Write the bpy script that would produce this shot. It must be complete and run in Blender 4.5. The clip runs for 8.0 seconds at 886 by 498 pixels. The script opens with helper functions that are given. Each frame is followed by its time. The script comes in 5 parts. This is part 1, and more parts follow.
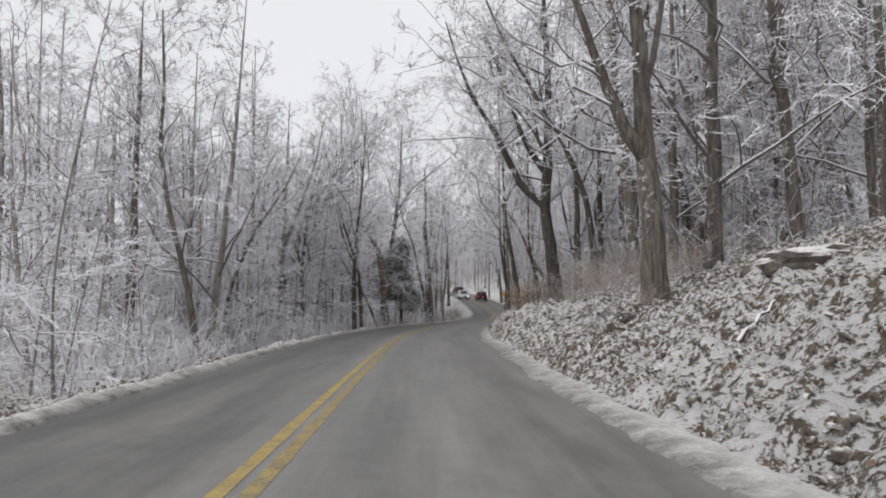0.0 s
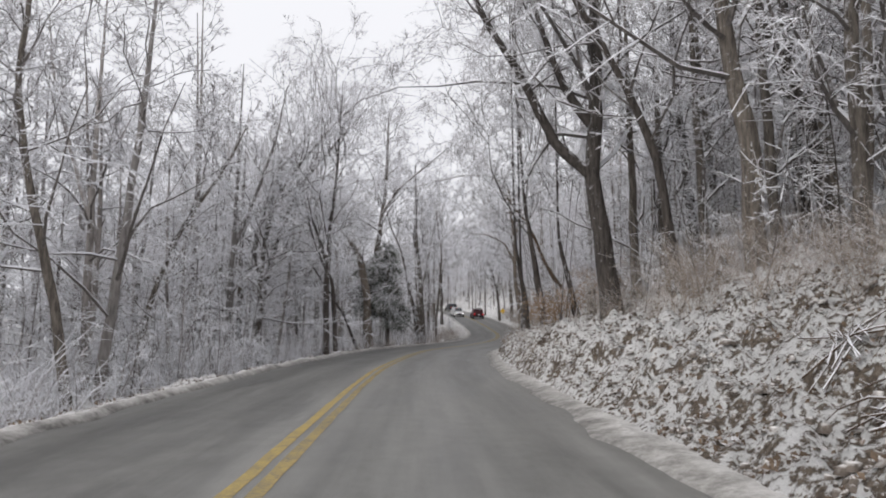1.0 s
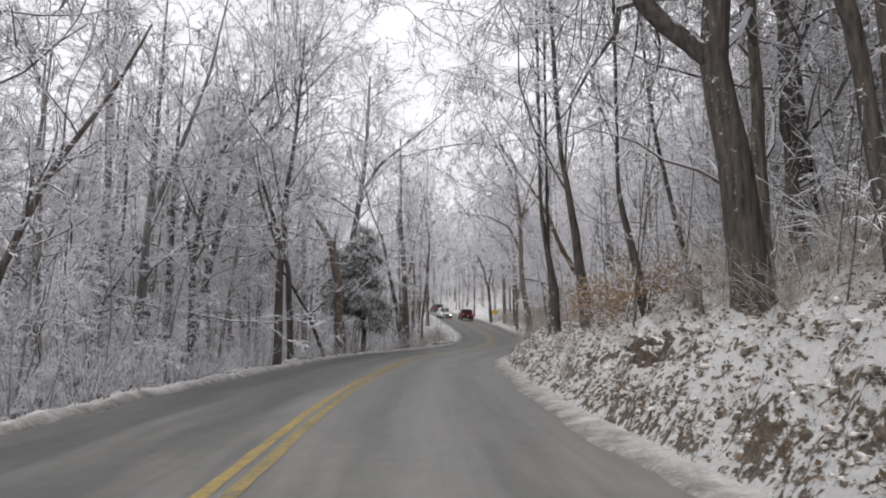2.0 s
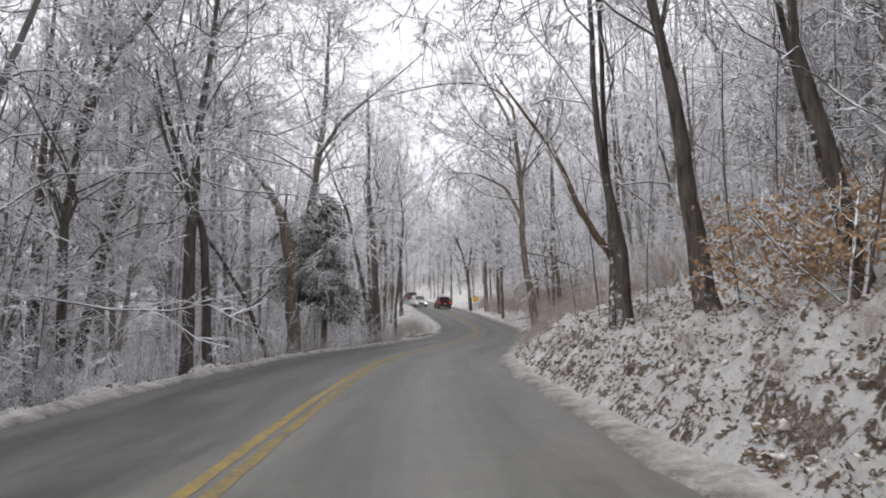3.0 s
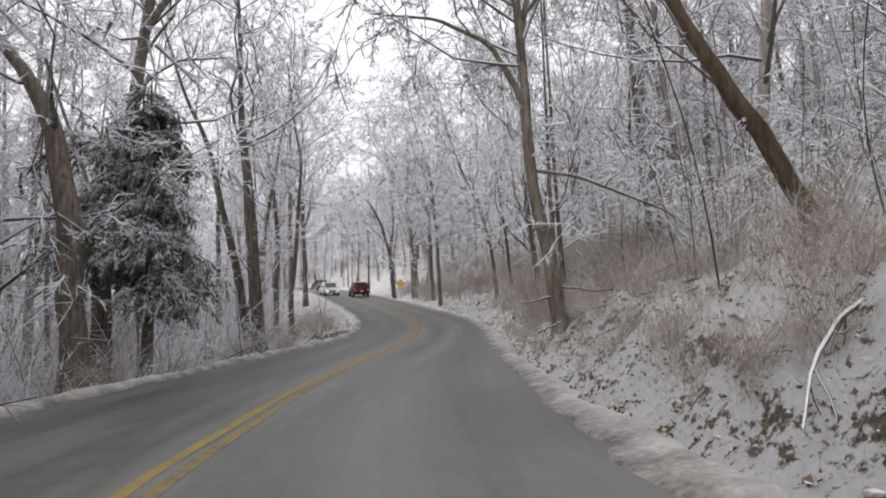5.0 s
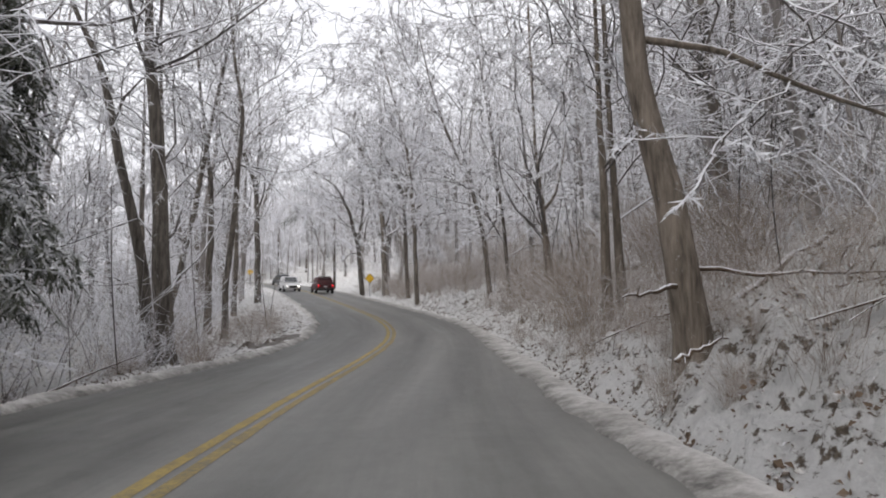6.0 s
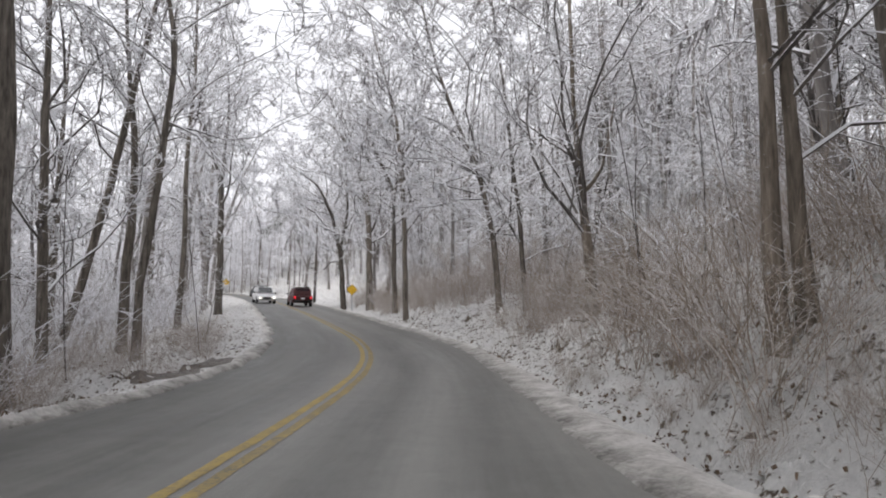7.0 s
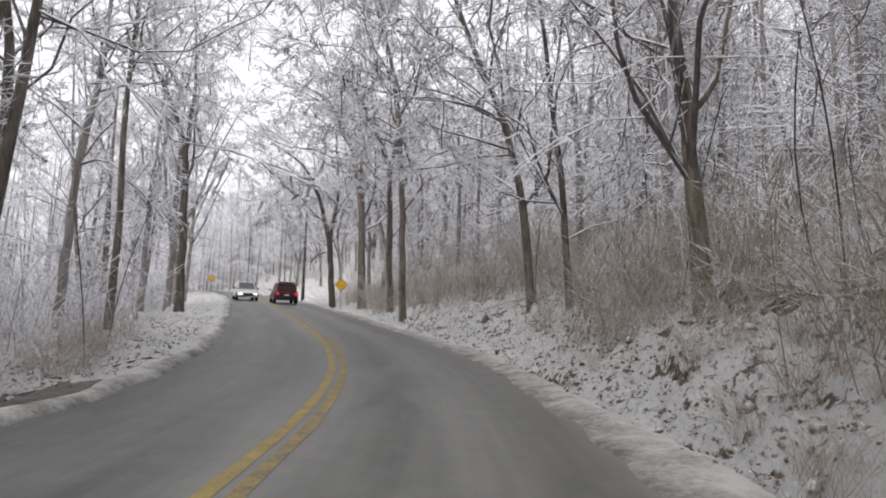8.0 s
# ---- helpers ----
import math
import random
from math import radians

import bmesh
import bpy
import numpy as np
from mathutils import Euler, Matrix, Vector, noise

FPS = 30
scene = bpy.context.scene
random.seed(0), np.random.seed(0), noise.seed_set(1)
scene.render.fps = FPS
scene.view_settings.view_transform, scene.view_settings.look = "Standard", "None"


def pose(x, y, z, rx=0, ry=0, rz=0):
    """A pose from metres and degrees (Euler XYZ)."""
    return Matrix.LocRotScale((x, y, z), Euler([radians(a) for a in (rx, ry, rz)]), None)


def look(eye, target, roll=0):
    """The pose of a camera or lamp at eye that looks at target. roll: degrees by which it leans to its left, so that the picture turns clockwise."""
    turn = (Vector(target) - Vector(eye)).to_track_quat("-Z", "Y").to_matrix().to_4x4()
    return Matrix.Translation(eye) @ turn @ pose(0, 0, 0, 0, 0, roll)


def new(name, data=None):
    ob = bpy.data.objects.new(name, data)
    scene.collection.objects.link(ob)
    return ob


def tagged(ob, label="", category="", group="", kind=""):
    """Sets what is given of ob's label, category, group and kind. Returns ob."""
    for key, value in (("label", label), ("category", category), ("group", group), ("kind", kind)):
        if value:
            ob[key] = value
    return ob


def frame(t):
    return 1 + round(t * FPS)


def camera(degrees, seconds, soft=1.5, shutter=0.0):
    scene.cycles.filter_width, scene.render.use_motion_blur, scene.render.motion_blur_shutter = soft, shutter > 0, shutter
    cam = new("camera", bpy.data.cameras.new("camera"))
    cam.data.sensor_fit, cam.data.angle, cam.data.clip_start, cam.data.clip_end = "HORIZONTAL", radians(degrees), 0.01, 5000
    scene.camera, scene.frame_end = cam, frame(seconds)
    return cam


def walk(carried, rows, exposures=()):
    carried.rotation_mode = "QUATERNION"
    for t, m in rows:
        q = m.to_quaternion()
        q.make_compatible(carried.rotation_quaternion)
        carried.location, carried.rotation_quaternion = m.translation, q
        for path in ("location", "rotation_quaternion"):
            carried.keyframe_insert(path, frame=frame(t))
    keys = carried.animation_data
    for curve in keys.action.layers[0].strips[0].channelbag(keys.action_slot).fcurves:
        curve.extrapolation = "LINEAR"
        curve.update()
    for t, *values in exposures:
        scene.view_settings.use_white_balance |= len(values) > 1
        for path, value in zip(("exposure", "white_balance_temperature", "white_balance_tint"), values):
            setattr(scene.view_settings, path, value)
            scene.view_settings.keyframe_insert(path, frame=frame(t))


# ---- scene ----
# the camera and its way
cam = camera(70.0, 8.0, soft=1.9)
PATH = [
    (0.0, look((0.000, 0.001, 1.270), (0.378, 19.903, 3.213), 0.47)),
    (0.5, look((-0.028, 4.898, 1.270), (0.477, 24.783, 3.349), 0.18)),
    (1.0, look((-0.099, 9.746, 1.270), (0.577, 29.574, 3.801), 0.31)),
    (2.5, look((-0.111, 23.165, 1.270), (1.434, 42.934, 3.877), 0.84)),
    (3.0, look((-0.003, 27.369, 1.270), (2.074, 47.129, 3.564), 0.18)),
    (3.5, look((0.116, 31.259, 1.270), (2.854, 50.971, 3.255), -0.61)),
    (4.0, look((0.430, 34.905, 1.270), (3.792, 54.511, 3.347), -1.00)),
    (5.5, look((1.883, 46.804, 1.270), (7.239, 65.981, 3.157), -1.38)),
    (6.0, look((2.618, 50.391, 1.270), (8.314, 69.465, 3.204), -0.66)),
    (6.5, look((3.532, 53.838, 1.270), (9.332, 72.820, 3.728), -0.02)),
    (7.0, look((4.361, 57.089, 1.270), (10.315, 76.017, 3.773), 0.68)),
    (7.5, look((5.275, 60.366, 1.280), (11.303, 79.273, 3.768), 1.51)),
    (8.0, look((6.085, 63.526, 1.325), (12.043, 82.447, 3.873), 1.26)),
]
walk(cam, PATH, [(0.0, -0.42), (0.5, -0.34), (1.0, -0.27), (2.5, -0.07), (4.0, -0.03), (5.5, 0.0), (8.0, 0.05)])

# ---- light: a bright overcast winter sky ----
world = bpy.data.worlds.new("overcast_sky")
scene.world = world
world.use_nodes = True
wn, wl_ = world.node_tree.nodes, world.node_tree.links
wn.clear()
sky = wn.new("ShaderNodeTexSky")
sky.sky_type, sky.sun_disc = "NISHITA", False
sky.sun_elevation, sky.sun_rotation = radians(38), radians(236)
sky.air_density, sky.dust_density = 1.0, 6.0
dull = wn.new("ShaderNodeHueSaturation")
dull.inputs["Saturation"].default_value = 0.15
cloud = wn.new("ShaderNodeMix")
cloud.data_type = "RGBA"
cloud.inputs["Factor"].default_value = 0.88
cloud.inputs["B"].default_value = (9.8, 9.83, 10.3, 1)
back = wn.new("ShaderNodeBackground")
back.inputs["Strength"].default_value = 0.125
wout = wn.new("ShaderNodeOutputWorld")
wl_.new(sky.outputs["Color"], dull.inputs["Color"])
wl_.new(dull.outputs["Color"], cloud.inputs["A"])
wl_.new(cloud.outputs["Result"], back.inputs["Color"])
wl_.new(back.outputs["Background"], wout.inputs["Surface"])

sun_data = bpy.data.lights.new("sun", "SUN")
sun_data.energy, sun_data.angle, sun_data.color = 1.0, radians(40), (1.0, 0.97, 0.93)
sun = new("sun", sun_data)
sun.matrix_world = look((0, 0, 60), (36, 24, 26))


# ---- materials ----
def material(name, rough=0.8, spec=0.3):
    mat = bpy.data.materials.new(name)
    mat.use_nodes = True
    nodes, links = mat.node_tree.nodes, mat.node_tree.links
    bsdf = nodes["Principled BSDF"]
    bsdf.inputs["Roughness"].default_value = rough
    bsdf.inputs["Specular IOR Level"].default_value = spec
    return mat, nodes, links, bsdf


def noise_node(nodes, links, scale, detail=4.0, rough=0.6, where=None, stretch=None):
    coord = nodes.new("ShaderNodeTexCoord")
    tex = nodes.new("ShaderNodeTexNoise")
    tex.inputs["Scale"].default_value = scale
    tex.inputs["Detail"].default_value = detail
    tex.inputs["Roughness"].default_value = rough
    source = coord.outputs[where or "Object"]
    if stretch:
        mapping = nodes.new("ShaderNodeMapping")
        mapping.inputs["Scale"].default_value = stretch
        links.new(source, mapping.inputs["Vector"])
        source = mapping.outputs["Vector"]
    links.new(source, tex.inputs["Vector"])
    return tex


def ramp_node(nodes, links, source, stops):
    ramp = nodes.new("ShaderNodeValToRGB")
    while len(ramp.color_ramp.elements) < len(stops):
        ramp.color_ramp.elements.new(0.5)
    for el, (at, col) in zip(ramp.color_ramp.elements, stops):
        el.position = at
        el.color = (*col, 1) if len(col) == 3 else col
    links.new(source, ramp.inputs["Fac"])
    return ramp


def mix_node(nodes, links, fac, a, b):
    mix = nodes.new("ShaderNodeMix")
    mix.data_type = "RGBA"
    for sock, value in (("Factor", fac), ("A", a), ("B", b)):
        if isinstance(value, (int, float)):
            mix.inputs[sock].default_value = value
        elif isinstance(value, tuple):
            mix.inputs[sock].default_value = (*value, 1)
        else:
            links.new(value, mix.inputs[sock])
    return mix.outputs["Result"]


def math_node(nodes, links, op, a, b):
    node = nodes.new("ShaderNodeMath")
    node.operation = op
    for sock, value in zip(node.inputs, (a, b)):
        if isinstance(value, (int, float)):
            sock.default_value = value
        else:
            links.new(value, sock)
    return node.outputs[0]


def bump_node(nodes, links, bsdf, height, strength, distance):
    bump = nodes.new("ShaderNodeBump")
    bump.inputs["Strength"].default_value = strength
    bump.inputs["Distance"].default_value = distance
    links.new(height, bump.inputs["Height"])
    links.new(bump.outputs["Normal"], bsdf.inputs["Normal"])


SNOW = (0.85, 0.85, 0.88)


def snowy(name, dark, light, lo, hi, grain, stretch, jitter=0.5, bump=0.4, snow=SNOW, vary=0.0, wind=0.0, patch=2.3):
    """Bark, twig or needle with snow lying on what faces up."""
    mat, nodes, links, bsdf = material(name, 0.85, 0.2)
    tex = noise_node(nodes, links, grain, 5, 0.65, stretch=stretch)
    base = ramp_node(nodes, links, tex.outputs["Fac"], ((0.3, dark), (0.72, light))).outputs["Color"]
    if vary:
        info = nodes.new("ShaderNodeObjectInfo")
        tone = ramp_node(nodes, links, info.outputs["Random"], ((0, (1 - vary,) * 3), (1, (1 + vary, 1 + vary * 0.9, 1 + vary * 0.8))))
        mul = nodes.new("ShaderNodeMix")
        mul.data_type, mul.blend_type = "RGBA", "MULTIPLY"
        mul.inputs["Factor"].default_value = 1
        links.new(base, mul.inputs["A"])
        links.new(tone.outputs["Color"], mul.inputs["B"])
        base = mul.outputs["Result"]
    geo = nodes.new("ShaderNodeNewGeometry")
    sep = nodes.new("ShaderNodeSeparateXYZ")
    links.new(geo.outputs["Normal"], sep.inputs["Vector"])
    clump = noise_node(nodes, links, patch, 5, 0.7)
    off = math_node(nodes, links, "MULTIPLY", math_node(nodes, links, "SUBTRACT", clump.outputs["Fac"], 0.5), jitter * 2)
    up = math_node(nodes, links, "ADD", sep.outputs["Z"], off)
    if wind:
        # snow blown against one side of the trunks
        side = math_node(nodes, links, "ADD", math_node(nodes, links, "MULTIPLY", sep.outputs["X"], -0.8 * wind), math_node(nodes, links, "MULTIPLY", sep.outputs["Y"], -0.25 * wind))
        up = math_node(nodes, links, "ADD", up, side)
    cover = ramp_node(nodes, links, up, ((lo, (0, 0, 0)), (hi, (1, 1, 1)))).outputs["Color"]
    links.new(mix_node(nodes, links, cover, base, snow), bsdf.inputs["Base Color"])
    if bump:
        bump_node(nodes, links, bsdf, tex.outputs["Fac"], bump, 0.03)
    return mat


BARK = snowy("bark", (0.045, 0.039, 0.034), (0.25, 0.222, 0.193), 0.40, 0.75, 11, (1, 1, 0.14), 0.8, 1.0, vary=0.25, wind=0.35, patch=7)
DARK_BARK = snowy("wet_dark_bark", (0.03, 0.026, 0.024), (0.145, 0.128, 0.115), 0.42, 0.78, 11, (1, 1, 0.14), 0.9, 1.0, vary=0.2, wind=0.4, patch=7)
BROWN_BARK = snowy("brown_bark", (0.085, 0.071, 0.058), (0.34, 0.29, 0.24), 0.40, 0.75, 11, (1, 1, 0.14), 0.75, 1.0, vary=0.15, wind=0.3, patch=7)
# snow-plastered bark, paled further in its colour to stand in for distance haze
PALE_BARK = snowy("frosted_hazed_bark", (0.15, 0.137, 0.13), (0.40, 0.375, 0.36), 0.25, 0.72, 7, (1, 1, 0.2), 0.75, 0.9, vary=0.25)
LIMB = snowy("limb_bark", (0.075, 0.067, 0.063), (0.23, 0.21, 0.196), -0.28, 0.15, 9, (1, 1, 0.3), 0.45, 0.5, vary=0.15)
TWIG = snowy("frosted_twig", (0.24, 0.22, 0.213), (0.49, 0.46, 0.45), -0.25, 0.25, 14, None, 0.55, 0.0)
FROST = snowy("snowed_twig", (0.38, 0.355, 0.355), (0.62, 0.595, 0.60), -0.75, -0.2, 14, None, 0.5, 0.0)
BRUSH = snowy("brush_twig", (0.20, 0.155, 0.12), (0.46, 0.385, 0.315), 0.2, 0.8, 14, None, 0.6, 0.0)
NEEDLE = snowy("conifer_needles", (0.07, 0.077, 0.062), (0.19, 0.195, 0.155), 0.18, 0.66, 9, None, 0.75, 0.0)
RUST = snowy("dry_leaf", (0.24, 0.155, 0.095), (0.46, 0.32, 0.20), 0.75, 1.0, 9, None, 0.4, 0.0)
DEADWOOD = snowy("dead_wood", (0.05, 0.036, 0.026), (0.17, 0.12, 0.085), 0.4, 0.7, 8, (1, 1, 0.3), 0.5, 0.8)
STONE = snowy("stone", (0.045, 0.04, 0.035), (0.17, 0.15, 0.13), 0.68, 0.95, 3, None, 0.45, 0.8, (0.79, 0.765, 0.74))


def ground_material():
    mat, nodes, links, bsdf = material("snow_on_leaf_litter", 0.9, 0.15)
    leaf = noise_node(nodes, links, 16, 5, 0.7)
    litter = ramp_node(nodes, links, leaf.outputs["Fac"], ((0.28, (0.06, 0.049, 0.04)), (0.5, (0.16, 0.13, 0.104)), (0.75, (0.34, 0.285, 0.23))))
    cell = nodes.new("ShaderNodeTexVoronoi")
    cell.inputs["Scale"].default_value = 9.0
    coord = nodes.new("ShaderNodeTexCoord")
    warp = noise_node(nodes, links, 4, 3)
    mixv = nodes.new("ShaderNodeVectorMath")
    mixv.operation = "MULTIPLY_ADD"
    links.new(warp.outputs["Color"], mixv.inputs[0])
    mixv.inputs[1].default_value = (0.35, 0.35, 0.35)
    links.new(coord.outputs["Object"], mixv.inputs[2])
    links.new(mixv.outputs["Vector"], cell.inputs["Vector"])
    big = noise_node(nodes, links, 0.8, 4, 0.6)
    mid = noise_node(nodes, links, 9.0, 9, 0.75)
    geo = nodes.new("ShaderNodeNewGeometry")
    sep = nodes.new("ShaderNodeSeparateXYZ")
    links.new(geo.outputs["Normal"], sep.inputs["Vector"])
    a = math_node(nodes, links, "MULTIPLY", big.outputs["Fac"], 0.32)
    b = math_node(nodes, links, "MULTIPLY", mid.outputs["Fac"], 1.15)
    c = math_node(nodes, links, "MULTIPLY", cell.outputs["Distance"], -0.3)
    d = math_node(nodes, links, "MULTIPLY", math_node(nodes, links, "SUBTRACT", math_node(nodes, links, "MINIMUM", sep.outputs["Z"], 0.72), 0.22), 0.85)
    total = math_node(nodes, links, "ADD", math_node(nodes, links, "ADD", a, b), math_node(nodes, links, "ADD", c, d))
    # the first stretch of bank holds less snow, the bend more
    place = nodes.new("ShaderNodeSeparateXYZ")
    links.new(coord.outputs["Object"], place.inputs["Vector"])
    thin = ramp_node(nodes, links, math_node(nodes, links, "MULTIPLY", place.outputs["Y"], 0.01), ((0.09, (0.13,) * 3), (0.13, (0.18,) * 3), (0.17, (0.16,) * 3), (0.25, (0.08,) * 3), (0.42, (0.08,) * 3), (0.48, (0.035,) * 3), (0.60, (0.045,) * 3), (0.68, (0.07,) * 3)))
    total = math_node(nodes, links, "SUBTRACT", math_node(nodes, links, "ADD", total, 0.08), thin.outputs["Color"])
    # bare soil where the bank has slipped, in strips along the road
    slip = noise_node(nodes, links, 1.0, 5, 0.7, stretch=(2.2, 0.9, 0.9))
    bare = ramp_node(nodes, links, slip.outputs["Fac"], ((0.54, (0.0,) * 3), (0.7, (0.08,) * 3)))
    total = math_node(nodes, links, "SUBTRACT", total, bare.outputs["Color"])
    cover = ramp_node(nodes, links, total, ((0.845, (0, 0, 0)), (0.94, (1, 1, 1)))).outputs["Color"]
    white = ramp_node(nodes, links, leaf.outputs["Fac"], ((0.3, (0.70, 0.69, 0.68)), (0.6, (0.84, 0.83, 0.82)))).outputs["Color"]
    links.new(mix_node(nodes, links, cover, litter.outputs["Color"], white), bsdf.inputs["Base Color"])
    height = math_node(nodes, links, "ADD", total, math_node(nodes, links, "MULTIPLY", leaf.outputs["Fac"], 0.6))
    bump_node(nodes, links, bsdf, height, 0.9, 0.09)
    return mat


def asphalt_material():
    mat, nodes, links, bsdf = material("wet_salted_asphalt", 0.62, 0.5)
    grit = noise_node(nodes, links, 90, 3, 0.7)
    patch = noise_node(nodes, links, 0.9, 5, 0.65, where="UV", stretch=(1.6, 0.25, 1))
    coord = nodes.new("ShaderNodeTexCoord")
    sep = nodes.new("ShaderNodeSeparateXYZ")
    links.new(coord.outputs["UV"], sep.inputs["Vector"])
    wob = math_node(nodes, links, "ADD", sep.outputs["X"], math_node(nodes, links, "MULTIPLY", math_node(nodes, links, "SUBTRACT", patch.outputs["Fac"], 0.5), 0.5))
    # wheel tracks worn darker, salt drying paler between them
    wave = math_node(nodes, links, "COSINE", math_node(nodes, links, "MULTIPLY", wob, 2 * math.pi / 1.7), 0.0)
    streak = noise_node(nodes, links, 1.0, 6, 0.75, where="UV", stretch=(4.5, 0.16, 1))
    blot = noise_node(nodes, links, 2.6, 6, 0.75)
    mottle = math_node(nodes, links, "ADD", math_node(nodes, links, "MULTIPLY", streak.outputs["Fac"], 0.32), math_node(nodes, links, "MULTIPLY", blot.outputs["Fac"], 0.26))
    mottle = math_node(nodes, links, "SUBTRACT", mottle, 0.29)
    tone = math_node(nodes, links, "ADD", math_node(nodes, links, "MULTIPLY", wave, 0.05), math_node(nodes, links, "ADD", math_node(nodes, links, "MULTIPLY", patch.outputs["Fac"], 0.6), math_node(nodes, links, "MULTIPLY", grit.outputs["Fac"], 0.3)))
    tone = math_node(nodes, links, "ADD", tone, mottle)
    # the oncoming lane lies wetter than the other
    wet = ramp_node(nodes, links, math_node(nodes, links, "ADD", math_node(nodes, links, "MULTIPLY", wob, 0.1), 0.5), ((0.36, (0.15,) * 3), (0.46, (0.0,) * 3)))
    tone = math_node(nodes, links, "SUBTRACT", tone, wet.outputs["Color"])
    col = ramp_node(nodes, links, tone, ((0.22, (0.083, 0.081, 0.075)), (0.62, (0.255, 0.25, 0.235)))).outputs["Color"]
    links.new(col, bsdf.inputs["Base Color"])
    bump_node(nodes, links, bsdf, grit.outputs["Fac"], 0.35, 0.006)
    rough = ramp_node(nodes, links, patch.outputs["Fac"], ((0.3, (0.38,) * 3), (0.7, (0.64,) * 3)))
    links.new(rough.outputs["Color"], bsdf.inputs["Roughness"])
    return mat


def paint_material(name, worn):
    mat, nodes, links, bsdf = material(name, 0.7, 0.3)
    wear = noise_node(nodes, links, 26, 5, 0.75)
    blot = noise_node(nodes, links, 3.5, 4, 0.6)
    tone = math_node(nodes, links, "ADD", math_node(nodes, links, "MULTIPLY", wear.outputs["Fac"], 0.6), math_node(nodes, links, "MULTIPLY", blot.outputs["Fac"], 0.4))
    col = ramp_node(nodes, links, tone, ((0.36 + worn, (0.17, 0.155, 0.12)), (0.46 + worn, (0.32, 0.245, 0.11)), (0.58 + worn, (0.44, 0.325, 0.105))))
    links.new(col.outputs["Color"], bsdf.inputs["Base Color"])
    return mat


def slush_material():
    mat, nodes, links, bsdf = material("ploughed_snow", 0.75, 0.3)
    a = noise_node(nodes, links, 2.2, 5, 0.7)
    b = noise_node(nodes, links, 14, 5, 0.75)
    tone = math_node(nodes, links, "ADD", math_node(nodes, links, "MULTIPLY", a.outputs["Fac"], 0.65), math_node(nodes, links, "MULTIPLY", b.outputs["Fac"], 0.35))
    # grey spray thrown up by wheels lies thickest next to the asphalt
    coord = nodes.new("ShaderNodeTexCoord")
    sep = nodes.new("ShaderNodeSeparateXYZ")
    links.new(coord.outputs["UV"], sep.inputs["Vector"])
    off = math_node(nodes, links, "SUBTRACT", sep.outputs["X"], 0.35)
    tone = math_node(nodes, links, "ADD", tone, math_node(nodes, links, "MULTIPLY", off, 0.28))
    col = ramp_node(nodes, links, tone, ((0.34, (0.14, 0.134, 0.125)), (0.50, (0.37, 0.355, 0.335)), (0.66, (0.64, 0.62, 0.6))))
    links.new(col.outputs["Color"], bsdf.inputs["Base Color"])
    bump_node(nodes, links, bsdf, b.outputs["Fac"], 0.6, 0.035)
    return mat


GROUND, ASPHALT, PAINT, SLUSH = ground_material(), asphalt_material(), (paint_material("worn_yellow_paint", 0.0), paint_material("faded_yellow_paint", 0.055)), slush_material()


def plain(name, col, rough=0.5, metal=0.0, spec=0.5, grain=30, vary=0.15):
    mat, nodes, links, bsdf = material(name, rough, spec)
    tex = noise_node(nodes, links, grain, 4, 0.6)
    lo, hi = tuple(c * (1 - vary) for c in col), tuple(min(1, c * (1 + vary)) for c in col)
    links.new(ramp_node(nodes, links, tex.outputs["Fac"], ((0.3, lo), (0.7, hi))).outputs["Color"], bsdf.inputs["Base Color"])
    bsdf.inputs["Metallic"].default_value = metal
    return mat


# ---- mesh helpers ----
def mesh_from(name, verts, quads, mat, smooth=False, tris=None):
    me = bpy.data.meshes.new(name)
    verts, quads = np.asarray(verts, np.float32), np.asarray(quads, np.int32).reshape(-1, 4)
    tris = np.zeros((0, 3), np.int32) if tris is None else np.asarray(tris, np.int32).reshape(-1, 3)
    me.vertices.add(len(verts))
    me.vertices.foreach_set("co", verts.ravel())
    me.loops.add(quads.size + tris.size)
    me.loops.foreach_set("vertex_index", np.concatenate([quads.ravel(), tris.ravel()]))
    me.polygons.add(len(quads) + len(tris))
    me.polygons.foreach_set("loop_start", np.concatenate([np.arange(len(quads)) * 4, quads.size + np.arange(len(tris)) * 3]).astype(np.int32))
    me.polygons.foreach_set("use_smooth", np.full(len(quads) + len(tris), smooth))
    me.update(calc_edges=True)
    me.validate()
    me.materials.append(mat)
    return me


def part(name, data, parent, label=""):
    """One mesh as a part of a thing."""
    ob = new(name, data)
    ob.parent = parent
    if label:
        ob["label"] = label
    return ob


def bm_mesh(name, bm, mat, smooth=False):
    me = bpy.data.meshes.new(name)
    for f in bm.faces:
        f.smooth = smooth
    bm.to_mesh(me)
    bm.free()
    me.materials.append(mat)
    return me


def box(bm, centre, size, bevel=0.0, turn=None):
    made = bmesh.ops.create_cube(bm, size=1.0)["verts"]
    m = Matrix.Translation(centre) @ (turn or Matrix()) @ Matrix.Diagonal((*size, 1))
    bmesh.ops.transform(bm, matrix=m, verts=made)
    if bevel:
        edges = {e for v in made for e in v.link_edges}
        bmesh.ops.bevel(bm, geom=list(edges), offset=bevel, segments=2, affect="EDGES")


def cyl(bm, a, b, r0, r1, n=12):
    a, b = Vector(a), Vector(b)
    m = Matrix.Translation((a + b) / 2) @ (b - a).to_track_quat("Z", "Y").to_matrix().to_4x4()
    bmesh.ops.create_cone(bm, cap_ends=True, segments=n, radius1=r0, radius2=r1, depth=(b - a).length, matrix=m)


